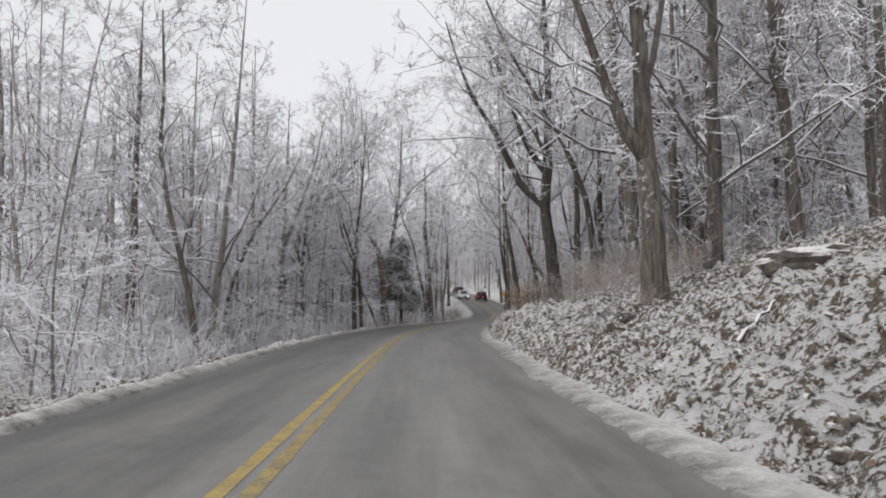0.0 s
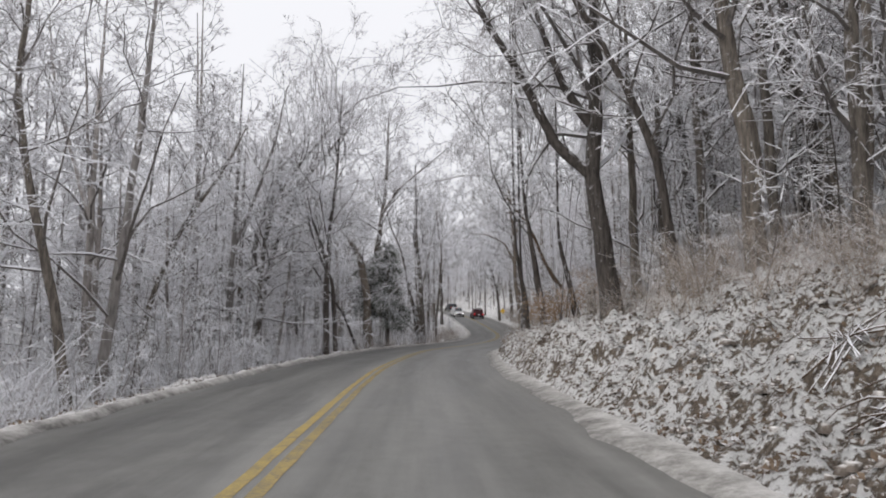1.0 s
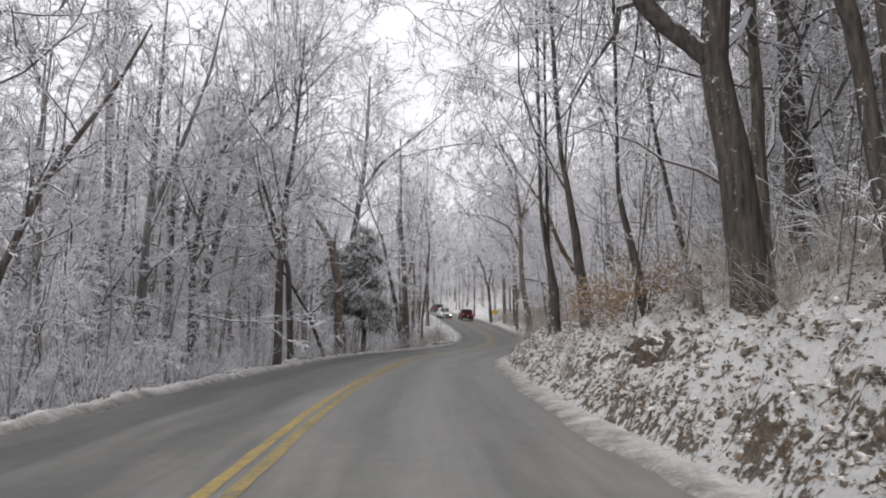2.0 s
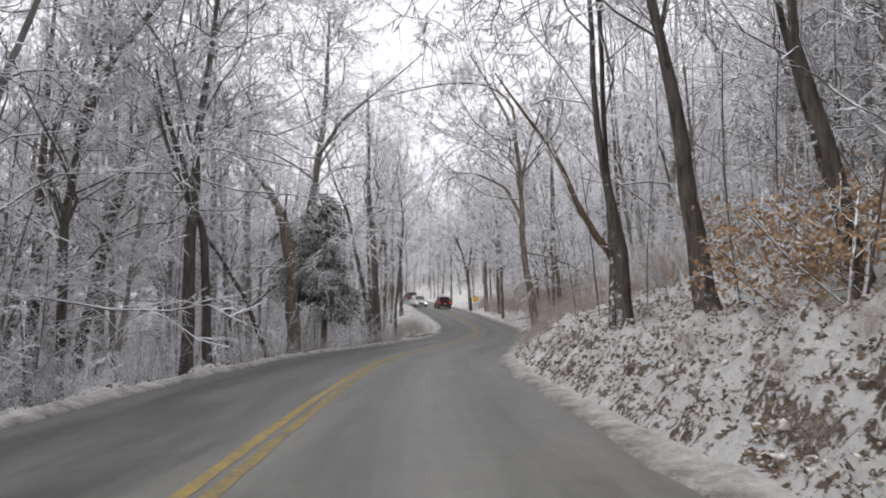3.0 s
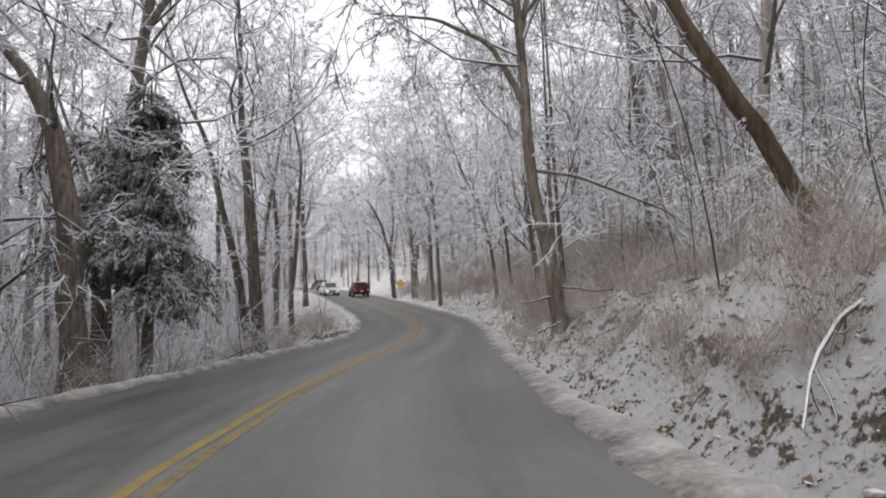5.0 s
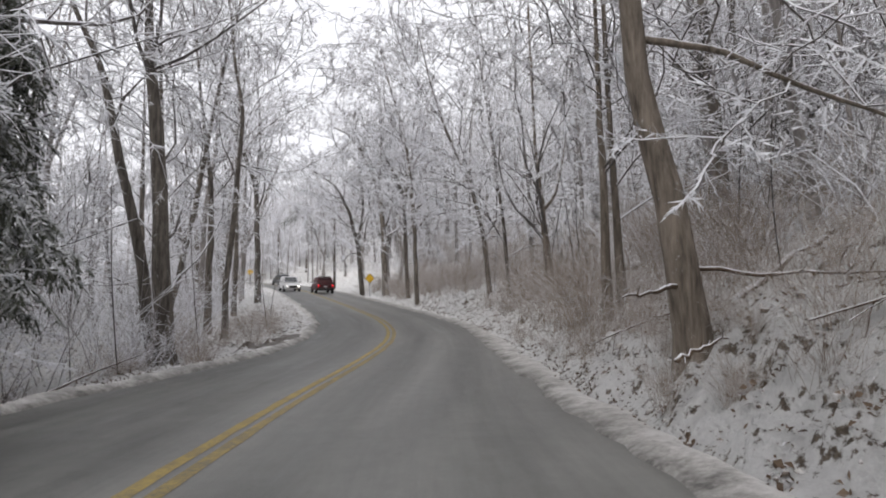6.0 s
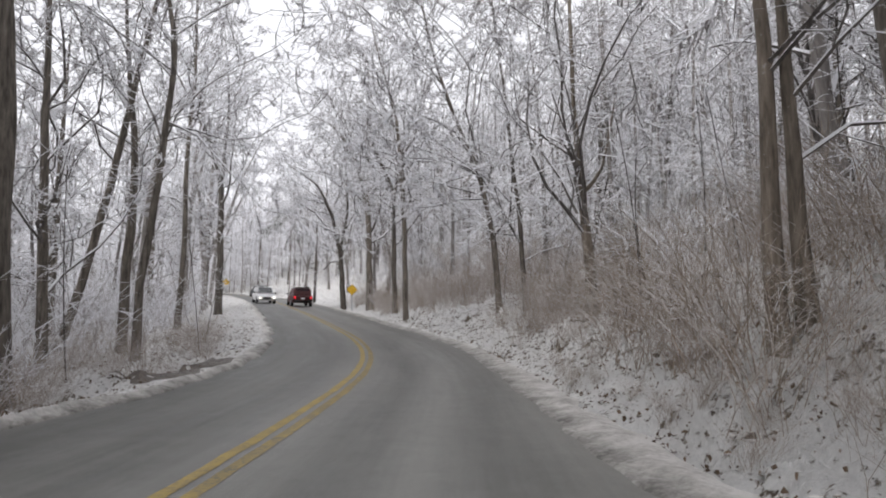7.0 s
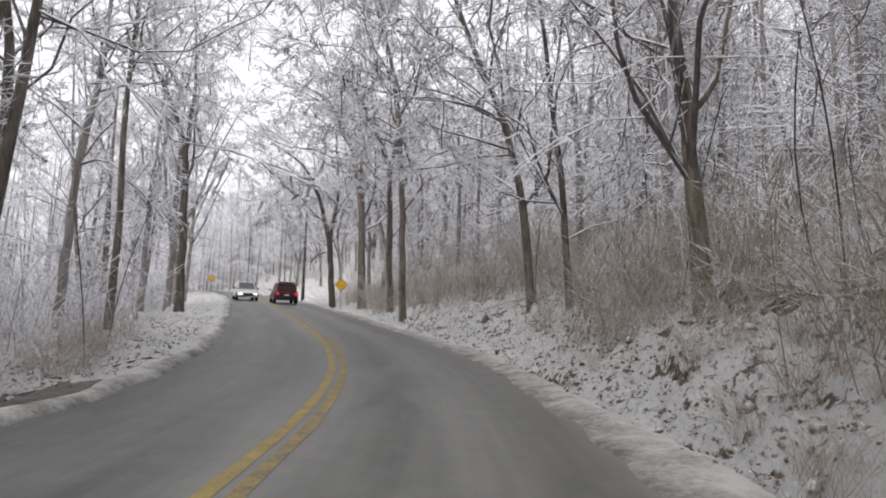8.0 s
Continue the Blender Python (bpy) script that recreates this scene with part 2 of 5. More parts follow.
# ---- the lie of the land ----
ROAD_Y = np.array([-400.0, -60, 0, 12, 24, 30, 36, 42, 48, 54, 60, 66, 70, 74, 78, 82, 90, 100, 115, 130, 145, 160, 180, 220, 400])
ROAD_X = np.array([4.0, -1.0, -1.25, -1.43, -1.5, -1.42, -1.03, -0.5, 0.2, 1.5, 3.2, 5.3, 6.65, 7.65, 8.2, 8.4, 8.45, 8.4, 8.15, 7.5, 6.2, 3.6, -2.5, -18, -95])


def lane_r(y):
    """From the middle line to the snow at the right edge."""
    return np.interp(y, (0, 14, 24, 57, 64, 70, 140), (3.4, 3.45, 3.7, 3.8, 3.4, 2.95, 2.95))


def lane_l(y):
    return np.interp(y, (0, 12, 18, 26, 50, 60, 68, 140), (2.9, 2.95, 3.2, 3.2, 3.5, 3.4, 2.8, 2.8))


def fair(xs, ys, at):
    """A smooth line through the given stations."""
    fine = np.linspace(xs[0], xs[-1], 3201)
    vals = np.interp(fine, xs, ys)
    ker = np.hanning(31)
    vals = np.convolve(np.pad(vals, 15, "edge"), ker / ker.sum(), "valid")
    return np.interp(at, fine, vals)


def road_x(y):
    return fair(ROAD_Y, ROAD_X, y)


def road_z(y):
    y = np.asarray(y, float)
    z = np.where(y < 58, 0.0, np.where(y < 76, 0.065 / 36 * (y - 58) ** 2, 0.065 * (y - 67)))
    return np.minimum(z, 7.0 + 0.01 * (y - 175) * (y > 175)) * (y < 1e9)


def aside(x, y):
    """How far a place lies to the right of the road's middle line."""
    slope = (road_x(np.asarray(y) + 0.5) - road_x(np.asarray(y) - 0.5))
    return (x - road_x(y)) / np.sqrt(1 + slope**2)


def waves(x, y, seed, size, octaves=3):
    """Smooth uneven ground, about -1 to 1."""
    rng = np.random.RandomState(seed)
    out, amp = 0.0, 1.0
    for o in range(octaves):
        for k in range(5):
            a, ph = rng.uniform(0, math.pi * 2), rng.uniform(0, 6.28)
            w = 2 * math.pi / (size * rng.uniform(0.7, 1.4)) * 2**o
            out = out + amp * 0.35 * np.sin(w * (x * np.cos(a) + y * np.sin(a)) + ph)
        amp *= 0.55
    return out


def ground_z(x, y):
    x, y = np.asarray(x, float), np.asarray(y, float)
    d, z = aside(x, y), road_z(y)
    e = d - lane_r(y)
    bend = np.clip((y - 62) / 12, 0, 1)
    hill = 0.2 + 0.22 * np.clip((y - 48) / 20, 0, 1)
    # a steep cut beside the verge, a shelf above it, then the hillside
    cut = np.interp(e, (0.42, 0.8, 1.5, 2.3, 3.4, 4.7, 5.7), (0, 0.36, 1.08, 1.33, 1.56, 2.1, 2.6)) * (1 - 0.2 * bend)
    # gentler where the drive begins
    start = np.clip((23 - y) / 7, 0, 1)
    cut = cut * (1 - start) + start * np.interp(e, (0.5, 2.0, 3.0, 4.5, 5.7), (0, 0.78, 1.5, 2.1, 2.6))
    # and a softer foot of snow in the bend
    soft = np.clip((y - 44) / 5, 0, 1)
    cut = cut * (1 - soft) + soft * np.interp(e, (0.45, 1.2, 2.1, 3.4, 4.7, 5.7), (0, 0.38, 1.06, 1.5, 2.1, 2.6)) * (1 - 0.2 * bend)
    # beyond the bend the cut dies out
    cut = cut * (1 - np.clip((y - 84) / 16, 0, 1) * np.clip((6.5 - e) / 4, 0, 0.75))
    bank = cut + hill * np.clip(e - 5.7, 0, 21) + 0.06 * np.clip(e - 26, 0, 60)
    g = -d - lane_l(y)
    fall = np.where(g < 0.7, 0, np.where(g < 4.5, -(0.34 - 0.2 * bend) * (g - 0.7), -(0.34 - 0.2 * bend) * 3.8 - 0.015 * np.minimum(g - 4.5, 40)))
    rough = waves(x, y, 3, 5.0, 3) * 0.13 + waves(x, y, 4, 0.85, 3) * 0.10
    off = np.clip(np.maximum(2.2 * (e - 0.42), g - 0.6), 0, 1)
    rough = rough - 0.12 * np.exp(-(((x - 3.0) / 0.9) ** 2 + ((y - 72.0) / 1.8) ** 2))
    rough = rough + 0.18 * np.exp(-(((x - 8.2) / 1.8) ** 2 + ((y - 57.1) / 3.2) ** 2))
    # lumps of frozen earth and tussocks standing proud of the bank
    lump = np.clip(waves(x, y, 6, 0.62, 2), 0, 1.2) * 0.15 + np.clip(waves(x, y, 7, 0.33, 1), 0, 1) * 0.08
    rough = rough + np.where(d > 0, lump, 0.4 * lump) * (np.abs(d) < 14)
    under = np.where((e < 0.42) & (g < 0.22), -0.09, 0)
    return z + np.where(d > 0, bank, fall) + rough * off + under


def spaced(lo, hi, fine_lo, fine_hi, step, grow=1.25):
    vals = list(np.arange(fine_lo, fine_hi, step))
    s, v = step, fine_hi
    while v < hi:
        vals.append(v)
        s *= grow
        v += s
    s, v = step, fine_lo - step
    while v > lo:
        vals.insert(0, v)
        s *= grow
        v -= s
    return np.array(vals)


def ground():
    xs, ys = spaced(-2500, 2500, -6, 16, 0.115, 1.14), spaced(-2500, 2500, 4, 92, 0.125, 1.12)
    gx, gy = np.meshgrid(xs, ys)
    v = np.stack([gx, gy, ground_z(gx, gy)], -1).reshape(-1, 3)
    n, m = len(xs), len(ys)
    i = (np.arange(m - 1)[:, None] * n + np.arange(n - 1)).ravel()
    me = mesh_from("ground", v, np.stack([i, i + 1, i + n + 1, i + n], -1), GROUND, True)
    tagged(new("ground", me), "snow-dusted woodland floor with brown leaf litter", "ground", kind="structure")


def ribbon(name, mat, offs, ys, height, smooth=True, across=None):
    """A strip that follows the road; offs: distances from the middle line; height(d, y) above the road."""
    x0, slope = road_x(ys), (road_x(ys + 0.5) - road_x(ys - 0.5))
    nrm = np.sqrt(1 + slope**2)
    offs = np.asarray(offs)
    offs = np.broadcast_to(offs, (len(ys), offs.shape[-1])) if offs.ndim == 1 else offs
    x = x0[:, None] + offs / nrm[:, None]
    y = ys[:, None] - offs * (slope / nrm)[:, None]
    z = road_z(ys)[:, None] + height(offs, ys[:, None])
    n = offs.shape[1]
    i = (np.arange(len(ys) - 1)[:, None] * n + np.arange(n - 1)).ravel()
    quads = np.stack([i, i + 1, i + n + 1, i + n], -1)
    me = mesh_from(name, np.stack([x, y, z], -1).reshape(-1, 3), quads, mat, smooth)
    uv = me.uv_layers.new(name="UVMap")
    flat = np.stack([offs if across is None else across, np.broadcast_to(ys[:, None], offs.shape)], -1).reshape(-1, 2)
    uv.data.foreach_set("uv", flat[quads.ravel()].astype(np.float32).ravel())
    return me


def crown_of_road(d, y):
    return 0.02 * (1 - (d / 3.4) ** 2)


def road():
    ys = np.concatenate([np.arange(-60, 130, 0.5), np.arange(130, 330, 2.0)])
    left, right = -lane_l(ys) - 0.25, lane_r(ys) + 0.3
    offs = left[:, None] + (right - left)[:, None] * np.linspace(0, 1, 25)
    me = ribbon("road", ASPHALT, offs, ys, crown_of_road)
    tagged(new("road", me), "grey damp salted asphalt road through the woods", "road", kind="structure")
    rng = np.random.RandomState(8)
    for side in (-0.11, 0.11):
        edge = rng.normal(0, 0.006, (len(ys), 2))
        offs = np.stack([np.full(len(ys), side - 0.066), np.full(len(ys), side + 0.066)], -1) + edge
        me = ribbon("lane_line", PAINT[side > 0], offs, ys, lambda d, y: crown_of_road(d, y) + 0.004)
        tagged(new("centre_line", me), "worn double yellow line painted along the road", "road marking", kind="structure")


def verge(side):
    """The strip of ploughed, dirty snow along one edge of the road."""
    ys = np.concatenate([np.arange(-20, 110, 0.22), np.arange(110, 300, 2.0)])
    t = np.linspace(0, 1, 9)
    wide = (np.interp(ys, (0, 24, 36, 60, 200), (0.72, 0.7, 0.62, 0.72, 0.8)) if side > 0 else 0.42) + 0.13 * waves(ys, ys * 0, 12 + side, 5.0, 3)
    inner = (lane_r(ys) - 0.05 if side > 0 else lane_l(ys)) + 0.09 * waves(ys, ys * 0, 22 + side, 3.4, 4)
    offs = side * (inner[:, None] + t * wide[:, None])
    if side < 0:
        offs = offs[:, ::-1]
        t = t[::-1]
    shape = (np.sin(np.clip(t, 0, 1) ** 1.4 * math.pi) ** 1.1 * 0.04 + 0.008 + 0.05 * t) if side > 0 else (np.sin(np.clip(t, 0, 1) ** 1.5 * math.pi) * 0.10 + 0.008)
    shape = shape - 0.045 * (t < 0.05)
    lump = 0.014 * waves(ys[:, None], 3 * t, 44 + side, 1.1, 3) * np.sin(t * math.pi)
    me = ribbon("snow_verge", SLUSH, offs, ys, lambda d, y: shape * (1 + 0.16 * waves(d * 3, y, 33, 2.2, 2)) + lump, across=np.broadcast_to(t * 0.95, offs.shape))
    tagged(new("snow_verge", me), "low bank of ploughed dirty snow along the road edge", "snow bank", kind="structure")


# ---- trees ----
UP = np.array([0.0, 0.0, 1.0])


def unit(v):
    return v / (np.linalg.norm(v, axis=-1, keepdims=True) + 1e-9)


def tubes(polys, radii, sides, rugged=None):
    """Tapered tubes along N lines of K points: corners and four-sided faces."""
    n, k, _ = polys.shape
    tan = unit(np.gradient(polys, axis=1))
    main = unit(polys[:, -1] - polys[:, 0])
    ref = np.where(np.abs(main[:, 2:3]) > 0.8, np.array([[1.0, 0, 0]]), UP[None])[:, None]
    nor = unit(ref - (ref * tan).sum(-1, keepdims=True) * tan)
    bi = np.cross(tan, nor)
    ang = np.arange(sides) * 2 * math.pi / sides + math.pi / 2
    ring = np.cos(ang)[:, None] * bi[:, :, None] + np.sin(ang)[:, None] * nor[:, :, None]
    girth = radii[:, :, None, None]
    if rugged is not None:
        # ribs that run up the bole, knots between them
        rib = rugged.normal(0, 0.04, (n, 1, sides, 1)) + np.cumsum(rugged.normal(0, 0.012, (n, k, sides, 1)), axis=1)
        girth = girth * (1 + np.clip(rib + rugged.normal(0, 0.022, (n, k, sides, 1)), -0.15, 0.15))
    v = polys[:, :, None] + ring * girth
    base = (np.arange(n)[:, None, None] * k + np.arange(k - 1)[None, :, None]) * sides
    j = np.arange(sides)
    a, b = base + j, base + (j + 1) % sides
    q = np.stack([a, b, b + sides, a + sides], -1).reshape(-1, 4)
    return v.reshape(-1, 3), q


def roofs(lines, radii):
    """The finest twigs: two narrow faces meeting in a ridge along each line."""
    n, k, _ = lines.shape
    tan = unit(np.gradient(lines, axis=1))
    main = unit(lines[:, -1] - lines[:, 0])
    ref = np.where(np.abs(main[:, 2:3]) > 0.85, np.array([[1.0, 0, 0]]), UP[None])[:, None]
    nor = unit(ref - (ref * tan).sum(-1, keepdims=True) * tan)
    bi = np.cross(tan, nor)
    r = radii[:, :, None]
    v = np.stack([lines + bi * r - nor * r * 0.7, lines + nor * r, lines - bi * r - nor * r * 0.7], 2)
    a = ((np.arange(n)[:, None] * k + np.arange(k - 1)) * 3)[..., None] + np.arange(2)
    q = np.stack([a, a + 1, a + 4, a + 3], -1).reshape(-1, 4)
    return v.reshape(-1, 3), q


def needles(lines, radii):
    """Straight snow-covered twigs of two points: two narrow faces that meet in a ridge and run out in a tip."""
    a, b = lines[:, 0], lines[:, -1]
    tan = unit(b - a)
    ref = np.where(np.abs(tan[:, 2:3]) > 0.85, np.array([[1.0, 0, 0]]), UP[None])
    nor = unit(ref - (ref * tan).sum(-1, keepdims=True) * tan)
    bi, r = np.cross(tan, nor), radii[:, :1]
    v = np.stack([a + bi * r - nor * r * 0.6, a + nor * r, a - bi * r - nor * r * 0.6, b], 1)
    i = (np.arange(len(a)) * 4)[:, None, None] + np.array([[0, 1, 3], [1, 2, 3]])
    return v.reshape(-1, 3), i.reshape(-1, 3)


def joined(pieces):
    vs, qs, at = [], [], 0
    for v, q in pieces:
        vs.append(v)
        qs.append(q + at)
        at += len(v)
    return np.concatenate(vs), np.concatenate(qs)


def sprout(rng, polys, radii, count, k, u0, u1, angle, length, thin, rise, wander, pull=None, floor=0.006, taper=0.35, flat=0.0):
    """count side branches on each line. Returns their lines and radii."""
    n, kp, _ = polys.shape
    u = rng.uniform(u0, u1, (n, count))
    f = u * (kp - 1)
    i = np.clip(f.astype(int), 0, kp - 2)
    w = (f - i)[..., None]
    row = np.arange(n)[:, None]
    start = polys[row, i] * (1 - w) + polys[row, i + 1] * w
    rad = (radii[row, i] * (1 - w[..., 0]) + radii[row, i + 1] * w[..., 0]) * thin
    tan = unit(polys[row, i + 1] - polys[row, i])
    rnd = unit(rng.normal(size=(n, count, 3)))
    perp = unit(rnd - (rnd * tan).sum(-1, keepdims=True) * tan)
    if flat:
        # side twigs spread in level sprays
        perp = unit(perp * np.array([1, 1, 1 - flat]))
    a = np.radians(rng.normal(angle, 10, (n, count)))[..., None]
    way = unit(tan * np.cos(a) + perp * np.sin(a) + UP * rise * 0.5)
    if pull is not None:
        way = unit(way + np.asarray(pull) * 0.55)
    long = np.linalg.norm(polys[:, -1] - polys[:, 0], axis=-1)[:, None] * length * (1.15 - 0.6 * u) * rng.uniform(0.6, 1.25, (n, count))
    pts = [start]
    for s in range(k - 1):
        way = unit(way + UP * rise * 0.35 + rng.normal(size=way.shape) * wander)
        pts.append(pts[-1] + way * (long / (k - 1))[..., None])
    lines = np.stack(pts, 2).reshape(n * count, k, 3)
    rr = np.maximum(rad.reshape(-1, 1) * np.linspace(1, taper, k), floor)
    return lines, rr


def smooth_line(points, k):
    """k points and radii on a curve through (x, y, z, r)."""
    p = np.asarray(points, float)
    s = np.concatenate([[0], np.cumsum(np.linalg.norm(np.diff(p[:, :3], axis=0), axis=1))])
    at = np.linspace(0, s[-1], k)
    fine = np.linspace(0, s[-1], 60)
    out = []
    for c in range(4):
        v = np.interp(fine, s, p[:, c])
        v = np.convolve(np.pad(v, 6, "reflect", reflect_type="odd"), np.hanning(13) / np.hanning(13).sum(), "valid")
        out.append(np.interp(at, fine, v))
    q = np.stack(out, -1)
    return q[:, :3], np.maximum(q[:, 3], 0.01)


def tree_meshes(seed, stems, limbs=11, density=(6, 6, 5), low=0.3, crown=0.36, twig=None, tone=None, rise=0.2, fine=0.011, reach=(0.5, 0.5, 0.42), sag=0.05, pull=None):
    """stems: lists of (x, y, z, r) from the root up. Returns the trunk's mesh and the crown's."""
    rng = np.random.RandomState(seed)
    wood, arms, thin = [], [], []
    for n, stem in enumerate(stems):
        k = 20
        line, r = smooth_line(stem, k)
        line[1:-1] += rng.normal(size=(k - 2, 3)) * np.array([1, 1, 0]) * r[1:-1, None] * 0.13
        r[1:] *= 1 + 0.03 * rng.normal(size=k - 1)
        if n == 0:
            r[0] *= 1.25
            r[1] *= 1.06
        if n:
            near = np.argmin(np.linalg.norm(main[0] - line[0], axis=1))
            r = r * min(1.0, 0.8 * main[1][near] / r[0])
        else:
            main = (line, r.copy())
        line, r = line[None], r[None]
        wood.append(tubes(line, r, 11, rng))
        share = max(6, int(limbs * np.linalg.norm(line[0, -1] - line[0, 0]) / 14))
        l1, r1 = sprout(rng, line, r, share, 7, low if n == 0 else 0.15, 1.0, 58, crown * (1.0 if n == 0 else min(1.25, 7.0 / np.linalg.norm(line[0, -1] - line[0, 0]))), 0.42, rise, 0.3, pull, min(0.014, 1.3 * fine), 0.14)
        arms.append(tubes(l1, r1, 4))
        l2, r2 = sprout(rng, l1, r1, density[0], 5, 0.12, 1.0, 48, reach[0], 0.5, -0.12, 0.34, None, fine * 1.1, 0.35, 0.3)
        arms.append(tubes(l2, r2, 3))
        l3, r3 = sprout(rng, l2, r2, density[1], 2, 0.08, 1.0, 48, reach[1], 0.6, -sag, 0.25, None, fine, 0.35, 0.6)
        r3 = r3 * rng.lognormal(0.1, 0.45, (len(r3), 1))
        thin.append(needles(l3, np.minimum(r3, 2.2 * fine)))
        l4, r4 = sprout(rng, l3, r3, density[2], 2, 0.05, 1.0, 42, reach[2], 0.8, -sag * 1.5, 0.2, None, fine * 0.8, 0.6, 0.6)
        r4 = r4 * rng.lognormal(0.05, 0.4, (len(r4), 1))
        thin.append(needles(l4, np.minimum(r4, 1.7 * fine)))
    tv, tq = joined(wood)
    av, aq = joined(arms)
    cv, ct = joined(thin)
    top = mesh_from("crown", np.concatenate([av, cv]), aq, LIMB, tris=ct + len(av))
    top.materials.append(twig or FROST)
    top.polygons.foreach_set("material_index", np.concatenate([np.zeros(len(aq)), np.ones(len(ct))]).astype(np.int32))
    return mesh_from("trunk", tv, tq, tone or BARK, True), top


def plant(name, meshes, x, y, turn=0.0, scale=1.0, label="", category="tree", group="", sink=0.15, names=("trunk", "crown"), part_labels=("", "")):
    root = new(name)
    z = float(ground_z(x, y)) - sink
    root.matrix_basis = pose(x, y, z, 0, 0, turn) @ Matrix.Diagonal((scale, scale, scale, 1))
    for n, me, lab in zip(names, meshes, part_labels):
        part(n, me, root, lab)
    return tagged(root, label, category, group)


def straight(height, r, lean=(0, 0), bow=0.3, rng=None):
    rng = rng or random
    b = (rng.uniform(-bow, bow), rng.uniform(-bow, bow))
    return [(lean[0] * t + b[0] * math.sin(t * 3.1), lean[1] * t + b[1] * math.sin(t * 3.1), height * t, r * (1 - 0.93 * t) + 0.008) for t in (0, 0.2, 0.4, 0.6, 0.8, 1)]


# ---- the road and the ground ----
ground()
road()
verge(1)
verge(-1)


# ---- the trees that stand out ----
TREE_SPOTS = []


def own_tree(seed, x, y, r, turn, tall, stems, label="bare winter tree with snow along its branches", dead=False, spread=0.0, low=0.26, bark=None):
    """A tree of its own shape. stems: (across, height) along each stem, seen square to turn; tall: how high it goes on."""
    base = float(ground_z(x, y)) - 0.2
    made = []
    for n, stem in enumerate(stems):
        own_r = stem[0][2] if len(stem[0]) > 2 else r * 0.6
        stem = [(p[0], p[1]) for p in stem]
        if n == 0:
            stem[0] = (stem[0][0], base)
            (a0, z0), (a1, z1) = stem[-2:]
            if tall and z1 < base + tall:
                k = (base + tall - z1) / max(0.5, z1 - z0)
                stem.append((a1 + (a1 - a0) * min(k, 2.5) * 0.7, base + tall))
        if n:
            stem[0] = (float(np.interp(stem[0][1], [p[1] for p in trunk], [p[0] for p in trunk])), stem[0][1])
        else:
            trunk = stem
        m = len(stem)
        r0 = r if n == 0 else own_r
        wob = np.random.RandomState(seed + n).uniform(-0.25, 0.25, m)
        made.append([(a, wob[i] * (i > 0), z - base, r0 * (1 - (0.86 if n == 0 else 0.93) * (i / (m - 1))) + 0.012) for i, (a, z) in enumerate(stem)])
    reaching = (x < -3 and 44 < y < 56) or (5 < x < 9 and 55 < y < 58)
    if dead:
        meshes = tree_meshes(seed, made, 5, (3, 4, 4), 0.3, 0.2, TWIG, bark or DEADWOOD)
    else:
        beyond, open_side = y > 74, x < 4 and y > 66
        limbs = 15 if open_side else 23 if reaching or beyond else 17
        density = (6, 6, 7) if open_side else (6, 6, 11) if beyond else (6, 6, 9) if reaching else (6, 6, 7)
        crown = spread or (0.46 if open_side else 0.56 if beyond else 0.55 if reaching else 0.48 if x > 4 and 26 < y < 53 else 0.44)
        # limbs reach for the light over the road
        pull = (-0.55, 0, 0.15) if beyond and x > 9 else (-0.4, 0, 0.12) if x > 4 else (0.35, 0, 0.2) if open_side else (0.5, 0, 0.15) if reaching else (0.3, 0, 0.1)
        meshes = tree_meshes(seed, made, limbs, density, max(low, 0.38) if open_side else low, crown, FROST, bark or (DARK_BARK if x > 4 and 26 < y < 53 else BARK), fine=0.0105 if y < 50 else 0.012 if y < 74 else 0.0135, pull=pull)
    root = new("dead_tree" if dead else "tree")
    root.matrix_basis = pose(x, y, base, 0, 0, turn)
    for n, me in zip(("trunk", "crown"), meshes):
        part(n, me, root)
    tagged(root, label, "tree", "roadside trees")
    TREE_SPOTS.append((x, y))


own_tree(40, 5.2, 14.4, 0.30, -1, 17, [[(0.0, 1.7), (-0.2, 3.3), (-0.2, 5.1), (-0.3, 7.3), (-0.4, 8.8), (-0.7, 11.3)], [(-0.3, 4.9), (-0.7, 5.4), (-1.2, 6.9), (-1.9, 8.7), (-2.6, 10.5)]], "stout grey forked oak on the roadside bank")
own_tree(41, 5.9, 29.4, 0.30, -2, 18, [[(0.0, 1.3), (-0.3, 4.3), (-0.6, 6.4), (-0.4, 8.6), (-0.4, 11.5), (-0.4, 14.0), (-0.6, 17.1)], [(-0.6, 6.2), (-1.6, 7.2), (-2.9, 9.8), (-4.0, 11.5), (-4.7, 13.2), (-5.3, 15.2)], [(-0.5, 7.8), (-1.2, 8.8), (-1.8, 10.0), (-2.5, 12.3), (-3.4, 14.6)]], "large forked oak leaning limbs over the road")
own_tree(42, 7.4, 27.9, 0.17, -2, 15, [[(-0.0, 2.1), (-0.2, 4.3), (-0.4, 6.3), (-1.3, 8.6), (-2.8, 11.2), (-4.0, 13.2)]])
own_tree(43, 11.8, 36.2, 0.21, -2, 18, [[(-0.0, 3.2), (-0.3, 6.6), (-0.5, 8.9), (-0.9, 12.5), (-0.8, 15.0), (-1.2, 20.1)]])
own_tree(44, 8.0, 24.6, 0.26, -2, 17, [[(0.0, 3.8), (-0.2, 6.4), (-0.5, 8.6), (-0.7, 12.2), (-1.1, 16.2)]])
own_tree(45, 13.5, 31.3, 0.29, -2, 18, [[(0.0, 2.9), (-0.2, 6.9), (-0.3, 10.5), (-0.4, 13.3), (-0.9, 17.9)]])
